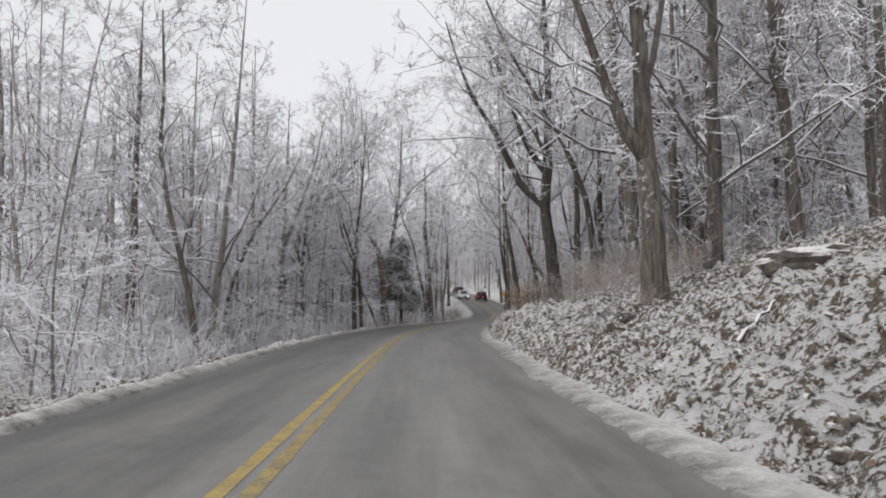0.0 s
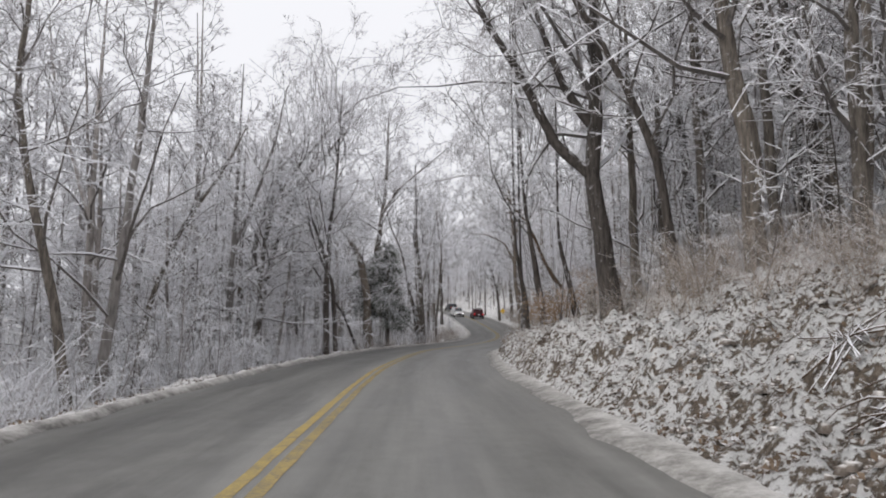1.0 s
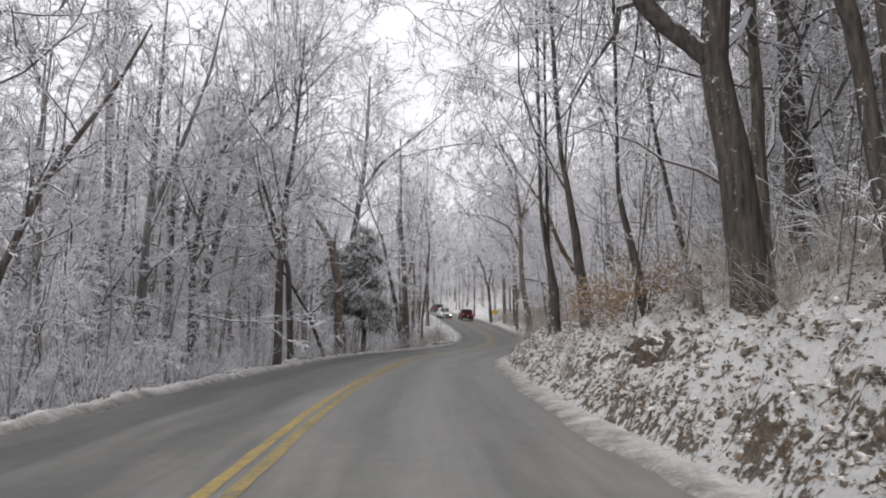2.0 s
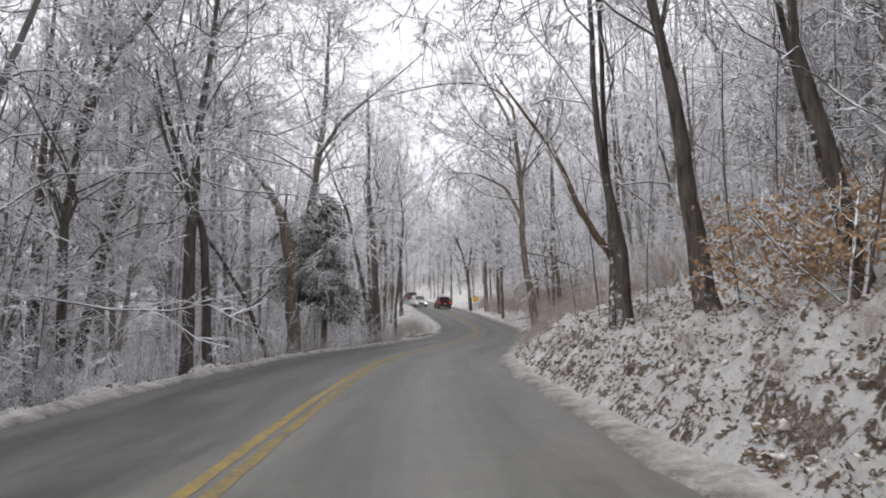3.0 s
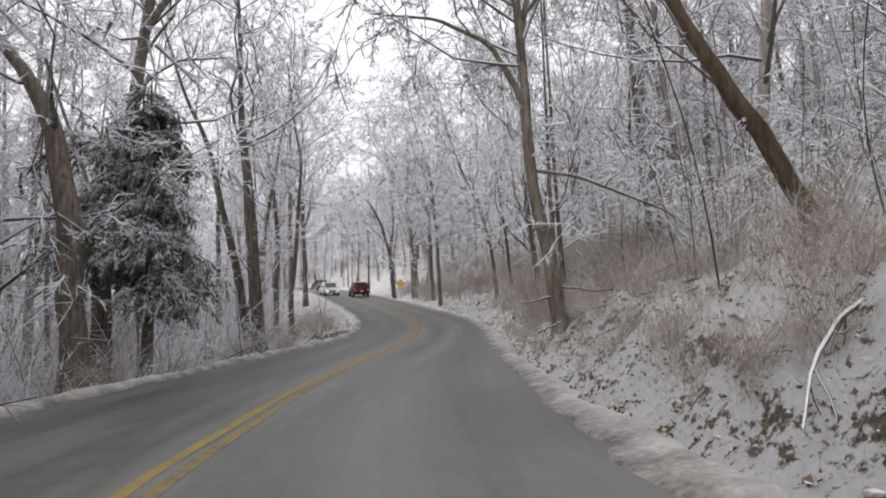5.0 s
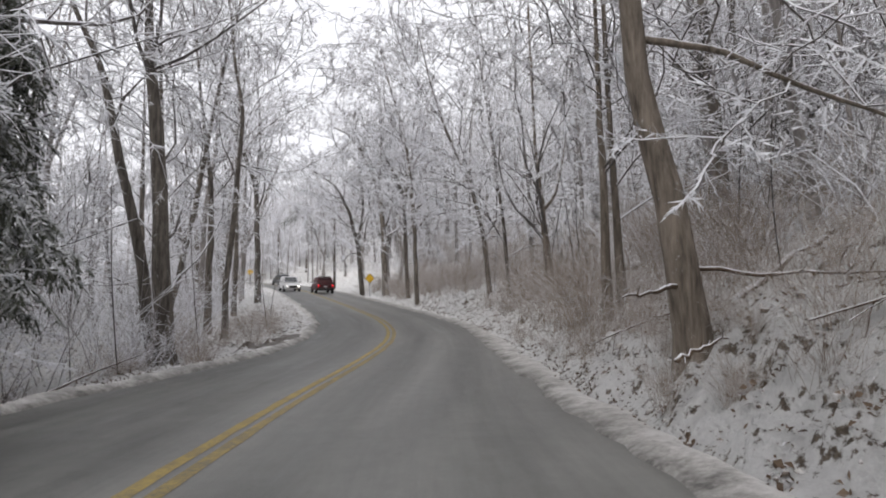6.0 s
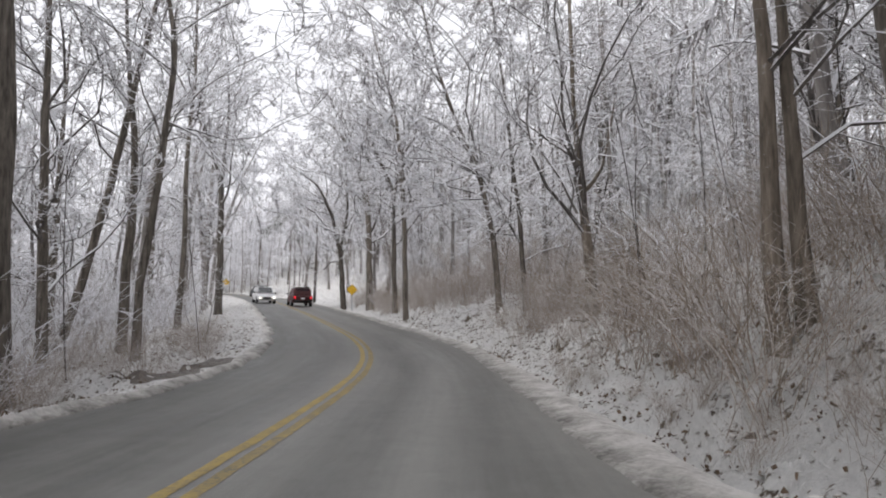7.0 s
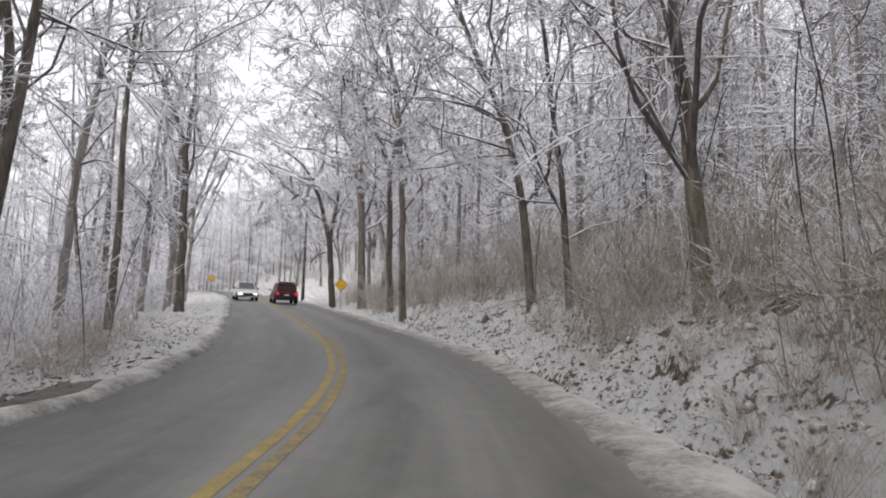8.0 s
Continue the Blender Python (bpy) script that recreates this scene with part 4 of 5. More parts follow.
BROWN_BRUSH = [brush_meshes(300 + n, 32, 2.4, 2.0, BRUSH, 0.0048) for n in range(3)]
WHITE_BRUSH = [brush_meshes(310 + n, 24, 1.7, 1.5, TWIG if n else FROST, 0.008) for n in range(3)]
brush_rng = random.Random(5)
brush_spots = scatter(brush_rng, 150, 0.75, ((1, 1.5, 6), (1, 2.6, 10), (1, 4.0, 20)), (61, 112), [])
for n, (x, y) in enumerate(brush_spots):
    plant("shrub", BROWN_BRUSH[n % 3], x, y, brush_rng.uniform(0, 360), brush_rng.uniform(0.45, 1.1), "leafless brown roadside brush with traces of snow", "shrub", "roadside brush", names=("clump", "crown"))
brush_spots = scatter(brush_rng, 30, 0.9, ((1, 3.2, 9),), (45, 62), []) + scatter(brush_rng, 24, 0.8, ((1, 3.2, 7),), (15, 31), [])
for n, (x, y) in enumerate(brush_spots):
    plant("shrub", BROWN_BRUSH[n % 3], x, y, brush_rng.uniform(0, 360), brush_rng.uniform(0.35, 0.8), "leafless brown roadside brush with traces of snow", "shrub", "roadside brush", names=("clump", "crown"))
tuft_rng = random.Random(47)
brush_spots = scatter(tuft_rng, 16, 0.7, ((1, 1.5, 4.5),), (61, 77), []) + scatter(tuft_rng, 46, 0.55, ((1, 1.3, 4.5),), (47, 61), [])
for n, (x, y) in enumerate(brush_spots):
    plant("shrub", BROWN_BRUSH[n % 3], x, y, tuft_rng.uniform(0, 360), tuft_rng.uniform(0.2, 0.48) + 0.1 * (n < 16), "low tangle of brown brush growing out of the snow", "shrub", "low brush", names=("clump", "crown"))
brush_spots = scatter(tuft_rng, 18, 0.7, ((-1, 1.6, 5.0),), (66, 84), [(3.0, 72.0), (2.2, 73.0)])
for n, (x, y) in enumerate(brush_spots):
    plant("shrub", BROWN_BRUSH[n % 3], x, y, tuft_rng.uniform(0, 360), tuft_rng.uniform(0.25, 0.5), "low tangle of brown brush growing out of the snow", "shrub", "low brush", names=("clump", "crown"))
weeds = scatter(tuft_rng, 40, 0.4, ((1, 0.8, 3.0),), (45, 74), []) + scatter(brush_rng, 34, 0.5, ((1, 0.9, 3.0),), (26, 66), []) + [(4.75, 13.9), (5.6, 13.9), (5.0, 14.9), (5.7, 29.3), (6.5, 29.2), (7.0, 56.5), (7.8, 56.4)]
for n, (x, y) in enumerate(weeds):
    plant("weed_tuft", BROWN_BRUSH[n % 3], x, y, brush_rng.uniform(0, 360), brush_rng.uniform(0.12, 0.28), "small tuft of dry brown weeds on the bank", "weeds", "dry weeds", sink=0.03, names=("clump", "crown"))
brush_spots = scatter(brush_rng, 26, 0.9, ((-1, 1.6, 7),), (50, 84), [])
for n, (x, y) in enumerate(brush_spots):
    plant("shrub", BROWN_BRUSH[n % 3], x, y, brush_rng.uniform(0, 360), brush_rng.uniform(0.25, 0.6), "leafless brown roadside brush with traces of snow", "shrub", "roadside brush", names=("clump", "crown"))
brush_spots = scatter(brush_rng, 56, 1.0, ((-1, 3.0, 16), (-1, 3.0, 10), (1, 4.2, 14)), (24, 70), RUST_SPOTS)
for n, (x, y) in enumerate(brush_spots):
    plant("shrub", WHITE_BRUSH[n % 3], x, y, brush_rng.uniform(0, 360), brush_rng.uniform(0.6, 1.3), "low leafless shrub covered in snow", "shrub", "snowy undergrowth", names=("clump", "crown"))


# ---- the conifer at the road's edge ----
def conifer(x, y, height, spread, seed, mat, label, boughs=170, low=0.3):
    """A drooping evergreen: boughs shorten towards the tip, sprays hang from them."""
    rng = np.random.RandomState(seed)
    line, r = smooth_line([(0, 0, 0, 0.2), (0.1, 0, height * 0.4, 0.15), (0.0, 0.1, height * 0.75, 0.08), (0.05, 0, height, 0.02)], 12)
    u = np.sort(rng.uniform(low, 0.98, boughs // 5)).repeat(5) + rng.normal(0, 0.006, boughs // 5 * 5)
    boughs = len(u)
    start = np.stack([np.interp(u, np.linspace(0, 1, 12), line[:, c]) for c in range(3)], -1)[:, None]
    share = (np.clip(4.5 * (1 - u), 0.05, 1) ** 0.5 * np.clip(0.25 + u * 1.5, 0, 1))[:, None, None]
    a = rng.uniform(0, 2 * math.pi, boughs // 5).repeat(5) + rng.normal(0, 0.28, boughs)
    share = share * (1 + 0.35 * np.sin(a + 7 * u))[:, None, None]
    way = unit(np.stack([np.cos(a), np.sin(a), (rng.uniform(-0.05, 0.6, boughs // 5)).repeat(5)], -1))[:, None]
    t = np.linspace(0, 1, 6)[None, :, None]
    reach = spread * share * (rng.uniform(0.45, 1.5, boughs // 5).repeat(5) * rng.uniform(0.6, 1.1, boughs))[:, None, None]
    l1 = start + way * t * reach + np.array([0, 0, -0.7]) * t**2.2 * reach
    r1 = np.broadcast_to(np.linspace(0.03, 0.012, 6), (boughs, 6))
    l2, r2 = sprout(rng, l1, r1, 12, 4, 0.12, 1.0, 46, 0.36, 0.8, -0.6, 0.16, None, 0.018)
    l3, r3 = sprout(rng, l2, r2, 15, 2, 0.0, 1.0, 50, 0.3, 0.9, -0.3, 0.2, None, 0.03, 0.6)
    root = new("conifer")
    root.matrix_basis = pose(x, y, float(ground_z(x, y)) - 0.1)
    v, q = tubes(line[None], r[None], 9)
    part("trunk", mesh_from("trunk", v, q, BARK, True), root)
    (v, q), (tv, t3) = joined([roofs(l1, r1), roofs(l2, r2)]), needles(l3, r3)
    part("crown", mesh_from("crown", np.concatenate([v, tv]), q, mat, tris=t3 + len(v)), root)
    tagged(root, label, "conifer tree")


conifer(-3.0, 64.5, 10.2, 2.35, 61, NEEDLE, "dark green drooping conifer dusted with snow", 270, 0.27)
conifer(11.4, 165.0, 17.0, 3.6, 62, NEEDLE, "distant evergreen with thick snow on its boughs", 60)


# ---- dry leaves still on young beeches ----
def beech(x, y, height, seed, leaves):
    rng = np.random.RandomState(seed)
    stems = [straight(height, 0.022, (0.4, 0.2), 0.2, random.Random(seed)), [(0.1, 0, 0, 0.015), (-0.5, 0.2, height * 0.4, 0.012), (-0.9, 0.3, height * 0.75, 0.012)]]
    trunk, crown = tree_meshes(seed, stems, 24, (5, 3, 2), 0.1, 0.6, BRUSH, LIMB, rise=0.25, fine=0.005)
    co = np.zeros(len(crown.vertices) * 3, np.float32)
    crown.vertices.foreach_get("co", co)
    spots = co.reshape(-1, 3)[rng.randint(0, len(co) // 3, leaves)]
    spots = spots[spots[:, 2] < height * 0.85]
    spots = spots + rng.normal(0, 0.16, spots.shape)
    along = unit(rng.normal(size=spots.shape) + [0, 0, -0.8]) * 0.055
    across = unit(np.cross(along, rng.normal(size=spots.shape))) * 0.028
    curl = unit(np.cross(along, across)) * 0.014
    v = np.stack([spots, spots + along * 0.6 + across + curl, spots + along * 1.9, spots + along * 0.6 - across + curl], 1).reshape(-1, 3)
    root = new("beech_sapling")
    root.matrix_basis = pose(x, y, float(ground_z(x, y)) - 0.1)
    part("trunk", trunk, root)
    part("crown", crown, root)
    leaf = part("dry_leaves", mesh_from("dry_leaves", v, np.arange(len(v)).reshape(-1, 4), RUST), root, "rust-brown curled dead leaves")
    leaf["kind"] = "stuff"
    tagged(root, "young beech keeping its rust-brown dead leaves", "tree")


for n, (x, y, h, c) in enumerate(((5.2, 33.9, 1.5, 620), (5.9, 34.5, 1.7, 420), (5.4, 35.4, 1.4, 420), (6.7, 33.9, 1.4, 180), (7.4, 35.2, 2.4, 420), (9.2, 42.8, 2.2, 480), (11.4, 42.6, 3.0, 430))):
    beech(x, y, h, 400 + n, c)


# ---- on the ground: stones, fallen wood, leaves ----
def stone_mesh(seed, flat=0.6):
    rng = np.random.RandomState(seed)
    bm = bmesh.new()
    bmesh.ops.create_icosphere(bm, subdivisions=3, radius=1.0)
    for v in bm.verts:
        n = noise.noise(Vector(v.co) * 1.3 + Vector((seed * 3.1, 0, 0))) * 0.45 + noise.noise(Vector(v.co) * 3.1) * 0.14
        v.co *= 1 + n
        v.co.z *= flat
        v.co.x *= 1.3
    return bm_mesh("stone", bm, STONE)


STONES = [stone_mesh(n, f) for n, f in ((1, 0.6), (2, 0.45), (3, 0.75))]
stone_rng = random.Random(31)


def lay_stone(x, y, size, n, sink=0.25, label="grey fieldstone capped with snow on the bank"):
    ob = new("rock", STONES[n % 3])
    ob.matrix_basis = pose(x, y, float(ground_z(x, y)) + size * (0.3 - sink), 0, 0, stone_rng.uniform(0, 360)) @ Matrix.Diagonal((size, size, size, 1))
    tagged(ob, label, "rock", "bank stones")


for x, y, s in ((4.3, 13.6, 0.2), (16.4, 71.0, 0.5)):
    lay_stone(x, y, s, int(x * 10 + y))


def branch_mesh(seed, length, r):
    rng = np.random.RandomState(seed)
    line, rr = smooth_line([(0, 0, 0, r), (length * 0.35, rng.uniform(-0.2, 0.2), 0.05, r * 0.85), (length * 0.7, rng.uniform(-0.3, 0.3), 0.1, r * 0.6), (length, rng.uniform(-0.3, 0.3), 0.08, r * 0.25)], 9)
    l1, r1 = sprout(rng, line[None], rr[None], 5, 4, 0.3, 1.0, 42, 0.28, 0.55, 0.1, 0.15, None, 0.006)
    v, q = joined([tubes(line[None], rr[None], 7), tubes(l1, r1, 4)])
    return mesh_from("fallen_branch", v, q, DEADWOOD, True)


BRANCHES = [branch_mesh(500 + n, l, r) for n, (l, r) in enumerate(((2.0, 0.022), (1.5, 0.017), (2.4, 0.028), (1.0, 0.012)))]
fall_rng = random.Random(44)


def lay_branch(x, y, n, turn, tilt=None, lift=0.01):
    a, c = radians(turn), BRANCHES[n % 4]
    rise = float(ground_z(x + math.cos(a), y + math.sin(a)) - ground_z(x, y))
    ob = new("fallen_branch", c)
    ob.matrix_basis = pose(x, y, float(ground_z(x, y)) + lift) @ pose(0, 0, 0, 0, 0, turn) @ pose(0, 0, 0, 0, -math.degrees(math.atan(rise)) if tilt is None else tilt, 0)
    tagged(ob, "fallen dead branch lying on the snowy bank", "branch", "fallen branches")


for n in range(26):
    y = fall_rng.uniform(34, 84)
    x = float(road_x(y) + lane_r(y)) + fall_rng.uniform(2.3, 5.5)
    lay_branch(x, y, fall_rng.randrange(4), fall_rng.uniform(0, 360))
for n in range(16):
    y = fall_rng.uniform(14, 84)
    x = float(road_x(y) - lane_l(y)) - fall_rng.uniform(1.0, 4.5)
    lay_branch(x, y, fall_rng.randrange(4), fall_rng.uniform(0, 360))


def leaf_litter():
    """Dead leaves and snow crumbs standing up from the bank."""
    rng = np.random.RandomState(9)
    n = 150000
    y = rng.uniform(4, 92, n)
    side = np.where(rng.rand(n) < 0.8, 1, -1)
    d = np.where(side > 0, lane_r(y) + 0.6 + 6.0 * rng.rand(n) ** 1.4, lane_l(y) + 0.7 + 3.5 * rng.rand(n))
    x = road_x(y) + side * d
    keep = (waves(x, y, 71, 0.9, 3) > 0.15) & (np.abs(x) < y + 4) & ((side < 0) | (rng.rand(n) > 0.45 * np.clip((y - 42) / 5, 0, 1)))
    x, y = x[keep], y[keep]
    p = np.stack([x, y, ground_z(x, y) + 0.015], -1)
    size = 0.016 + 0.038 * rng.rand(len(p), 1) ** 1.6
    along = unit(rng.normal(size=p.shape) * [1, 1, 0.6] + [0, 0, 0.35]) * size
    across = unit(np.cross(along, rng.normal(size=p.shape) + UP)) * size * 0.5
    curl = np.array([0, 0, 1.0]) * size * rng.uniform(0, 0.6, size.shape)
    v = np.stack([p, p + along * 0.7 + across + curl, p + along * 1.7, p + along * 0.7 - across + curl * 0.4], 1).reshape(-1, 3)
    me = mesh_from("leaf_litter", v, np.arange(len(v)).reshape(-1, 4), LITTER)
    tagged(new("leaf_litter", me), "dead brown leaves poking through the snow", "leaves", kind="stuff")


LITTER = snowy("litter_leaf", (0.07, 0.05, 0.036), (0.27, 0.2, 0.145), 0.6, 1.0, 5, None, 0.5, 0.0)
leaf_litter()


def clods():
    """Lumps of frozen earth and leaves on the cut bank, each with its own cap of snow."""
    rng = np.random.RandomState(14)
    n = 24000
    y = rng.uniform(3, 92, n)
    d = lane_r(y) + 0.65 + 4.8 * rng.rand(n) ** 1.4
    x = road_x(y) + d
    keep = (waves(x, y, 71, 1.1, 3) > 0.0) & (np.abs(x) < y) & (rng.rand(n) > 0.9 * np.clip((y - 42) / 5, 0, 1))
    x, y = x[keep], y[keep]
    n = len(x)
    ang = np.arange(6) * math.pi / 3
    ball = np.concatenate([np.stack([np.cos(ang), np.sin(ang), np.zeros(6) - 0.35], -1), np.stack([0.75 * np.cos(ang + 0.5), 0.75 * np.sin(ang + 0.5), np.zeros(6) + 0.45], -1), [[0, 0, 0.72]]])
    size = 0.018 + 0.04 * rng.rand(n) ** 2.6
    form = ball[None] * (1 + 0.25 * rng.normal(size=(n, 13, 1))) * np.stack([size * rng.uniform(0.7, 1.7, n), size * rng.uniform(0.7, 1.7, n), size * rng.uniform(0.9, 1.6, n)], -1)[:, None]
    v = form + np.stack([x, y, ground_z(x, y)], -1)[:, None]
    i = np.arange(6)
    j = (i + 1) % 6
    quads = np.stack([i, j, j + 6, i + 6], -1)
    tris = np.stack([i + 6, j + 6, np.full(6, 12)], -1)
    at = (np.arange(n) * 13)[:, None, None]
    me = mesh_from("clods", v.reshape(-1, 3), (quads + at).reshape(-1, 4), CLOD, True, (tris + at).reshape(-1, 3))
    tagged(new("earth_clods", me), "frozen lumps of earth and leaves capped with snow", "earth", kind="stuff")


CLOD = snowy("clod", (0.06, 0.05, 0.042), (0.25, 0.21, 0.18), 0.55, 0.95, 7, None, 0.8, 0.8, (0.79, 0.765, 0.74))
clods()


def mud_material():
    mud, nodes, links, bsdf = material("wet_mud", 0.45, 0.4)
    tex = noise_node(nodes, links, 5, 6, 0.7)
    links.new(ramp_node(nodes, links, tex.outputs["Fac"], ((0.3, (0.05, 0.041, 0.035)), (0.62, (0.15, 0.125, 0.105)), (0.78, (0.3, 0.27, 0.25)))).outputs["Color"], bsdf.inputs["Base Color"])
    bump_node(nodes, links, bsdf, tex.outputs["Fac"], 0.8, 0.1)
    return mud


MUD = mud_material()
SOIL = snowy("bare_soil", (0.035, 0.027, 0.021), (0.13, 0.10, 0.08), 0.8, 1.1, 6, None, 0.5, 1.0, (0.79, 0.765, 0.74))


def dead_limb(points, r, seed):
    """A dead limb caught across the bank: (x, y, z) along it."""
    rng = np.random.RandomState(seed)
    x, y, z = points[0]
    line, rr = smooth_line([(a - x, b - y, c - z, r * (1 - 0.7 * k / (len(points) - 1))) for k, (a, b, c) in enumerate(points)], 12)
    line[1:-1] += rng.normal(0, r * 0.5, (10, 3))
    root = new("fallen_branch")
    root.matrix_basis = pose(x, y, z)
    v, q = tubes(line[None], rr[None], 8)
    part("limb", mesh_from("limb", v, q, DEADWOOD, True), root)
    l1, r1 = sprout(rng, line[None], rr[None], 6, 4, 0.2, 1.0, 50, 0.16, 0.5, 0.1, 0.25, None, 0.006, 0.3)
    for k in range(len(l1)):
        v, q = tubes(l1[k:k + 1], r1[k:k + 1], 5)
        part("twig", mesh_from("twig", v, q, DEADWOOD, True), root)
    tagged(root, "dead limb topped with snow lodged against a trunk", "branch", "fallen branches")


dead_limb([(3.6, 8.0, 0.6), (4.2, 8.45, 0.98), (4.8, 8.9, 1.35), (5.4, 9.4, 1.75)], 0.05, 603)
dead_limb([(7.3, 56.6, 1.55), (7.0, 56.45, 1.5), (6.69, 56.35, 1.42), (6.35, 56.3, 1.38)], 0.035, 600)
dead_limb([(7.68, 57.1, 1.8), (8.24, 56.5, 1.66), (8.65, 55.95, 1.64), (9.09, 55.09, 1.62)], 0.032, 601)
dead_limb([(6.54, 55.7, 0.75), (6.79, 55.64, 0.86), (7.05, 55.55, 0.97)], 0.030, 602)


def ditch(cx, cy, long, wide, heading, mud, label, seed=3):
    """A washed-out hollow of bare earth."""
    rng = np.random.RandomState(seed)
    n, rings = 40, 7
    a = np.linspace(0, 2 * math.pi, n, endpoint=False)
    edge = 1 + 0.2 * np.sin(3 * a + seed) + 0.14 * np.sin(5 * a + 2 * seed) + 0.1 * np.sin(9 * a) + 0.07 * rng.normal(size=n)
    t = np.linspace(0.02, 1, rings)[:, None]
    turn = radians(heading)
    u, w = np.cos(a) * edge * t * long, np.sin(a) * edge * t * wide
    x, y = cx + u * math.cos(turn) - w * math.sin(turn), cy + u * math.sin(turn) + w * math.cos(turn)
    z = ground_z(x, y) + 0.05 - 0.05 * t**6
    i = (np.arange(rings - 1)[:, None] * n + np.arange(n)).ravel()
    j = (np.arange(rings - 1)[:, None] * n + (np.arange(n) + 1) % n).ravel()
    me = mesh_from("mud_hollow", np.stack([x, y, z], -1).reshape(-1, 3), np.stack([i, j, j + n, i + n], -1), mud, True)
    tagged(new("mud_hollow", me), label, "bare earth", kind="structure")


ditch(3.0, 72.2, 2.3, 0.95, 70, MUD, "dark wet muddy hollow beside the snowy verge")
for n, (x, y, a, b, h) in enumerate(((3.75, 12.8, 0.62, 0.34, 80), (3.5, 11.3, 0.3, 0.16, 95), (4.4, 30.3, 0.75, 0.2, 100), (3.85, 28.9, 0.7, 0.16, 108), (3.5, 28.1, 0.6, 0.17, 95), (12.9, 70.4, 1.3, 0.3, 118), (12.4, 67.2, 0.7, 0.25, 60))):
    ditch(x, y, a, b, h, SOIL, "bare brown soil where the bank slipped", 20 + n)


def brush_pile(x, y, count, size, seed):
    """Cut sticks thrown in a heap."""
    rng = np.random.RandomState(seed)
    root = new("brush_pile")
    base = float(ground_z(x, y))
    root.matrix_basis = pose(x, y, base)
    for n in range(count):
        a, long = rng.normal(0.9, 0.7), size * rng.uniform(0.6, 1.3)
        c = rng.normal(0, 0.22 * size, 2)
        run = np.array([math.cos(a), math.sin(a)]) * long / 2
        ends = [c - run, c + run * 0.2, c + run]
        lift = rng.uniform(0.02, 0.22) * size
        pts = [(p[0], p[1], float(ground_z(x + p[0], y + p[1])) - base + lift + rng.uniform(-0.03, 0.05), r) for p, r in zip(ends, (0.013, 0.011, 0.005))]
        line, rr = smooth_line(pts, 6)
        l1, r1 = sprout(rng, line[None], rr[None], 3, 3, 0.3, 1.0, 40, 0.3, 0.6, 0.1, 0.15, None, 0.005)
        v, q = joined([tubes(line[None], rr[None], 6), tubes(l1, r1, 4)])
        part("stick", mesh_from("stick", v, q, DEADWOOD, True), root)
    tagged(root, "heap of cut dead sticks lying on the bank", "brush pile")


brush_pile(3.85, 14.5, 22, 0.8, 71)
brush_pile(4.3, 16.2, 14, 0.8, 72)
brush_pile(13.4, 71.6, 12, 0.9, 73)


def stump(x, y, r, h, seed, lean=(0.0, 0.0)):
    """A broken-off trunk with a splintered top."""
    rng = np.random.RandomState(seed)
    root = new("tree_stump")
    root.matrix_basis = pose(x, y, float(ground_z(x, y)) - 0.12)
    n, rings = 14, 7
    a = np.linspace(0, 2 * math.pi, n, endpoint=False)
    rim = 1 + 0.09 * np.sin(3 * a + seed) + 0.06 * rng.normal(size=n)
    jag = rng.uniform(-0.12, 0.1, n)
    verts = []
    for k, t in enumerate(np.linspace(0, 1, rings)):
        rr = r * (1.35 - 0.45 * min(1, t * 2.5)) * rim
        zz = h * t + (jag * h if k == rings - 1 else 0)
        verts.append(np.stack([lean[0] * t + np.cos(a) * rr, lean[1] * t + np.sin(a) * rr, np.broadcast_to(zz, n)], -1))
    v = np.concatenate(verts)
    i = (np.arange(rings - 1)[:, None] * n + np.arange(n)).ravel()
    j = (np.arange(rings - 1)[:, None] * n + (np.arange(n) + 1) % n).ravel()
    part("bole", mesh_from("bole", v, np.stack([i, j, j + n, i + n], -1), BARK, True), root)
    core = np.stack([lean[0] + np.cos(a) * r * 0.86, lean[1] + np.sin(a) * r * 0.86, np.full(n, h * 0.93)], -1)
    me = bpy.data.meshes.new("break")
    me.from_pydata([tuple(p) for p in core], [], [tuple(range(n))])
    me.materials.append(DEADWOOD)
    part("break", me, root, "splintered top of pale wood with snow")
    tagged(root, "broken dark tree stump on the snowy bank", "tree stump")


stump(5.75, 31.4, 0.19, 1.1, 5)
stump(14.8, 76.0, 0.09, 0.9, 8, (-0.45, -0.1))


def fallen_log(x, y, long, r, heading, seed):
    rng = np.random.RandomState(seed)
    root = new("fallen_log")
    root.matrix_basis = pose(x, y, float(ground_z(x, y)))
    a = radians(heading)
    pts = [(math.cos(a) * s, math.sin(a) * s, float(ground_z(x + math.cos(a) * s, y + math.sin(a) * s) - ground_z(x, y)) + r * 0.6, r * (1 - 0.3 * (s / long + 0.5))) for s in np.linspace(-long / 2, long / 2, 6)]
    line, rr = smooth_line(pts, 12)
    v, q = tubes(line[None], rr[None], 10)
    part("log", mesh_from("log", v, q, DEADWOOD, True), root)
    l1, r1 = sprout(rng, line[None], rr[None], 4, 4, 0.2, 1.0, 50, 0.12, 0.3, 0.0, 0.2, None, 0.008)
    for k in range(len(l1)):
        v, q = tubes(l1[k:k + 1], r1[k:k + 1], 5)
        part("broken_limb", mesh_from("broken_limb", v, q, DEADWOOD, True), root)
    tagged(root, "dark fallen log half under snow on the bank", "log")


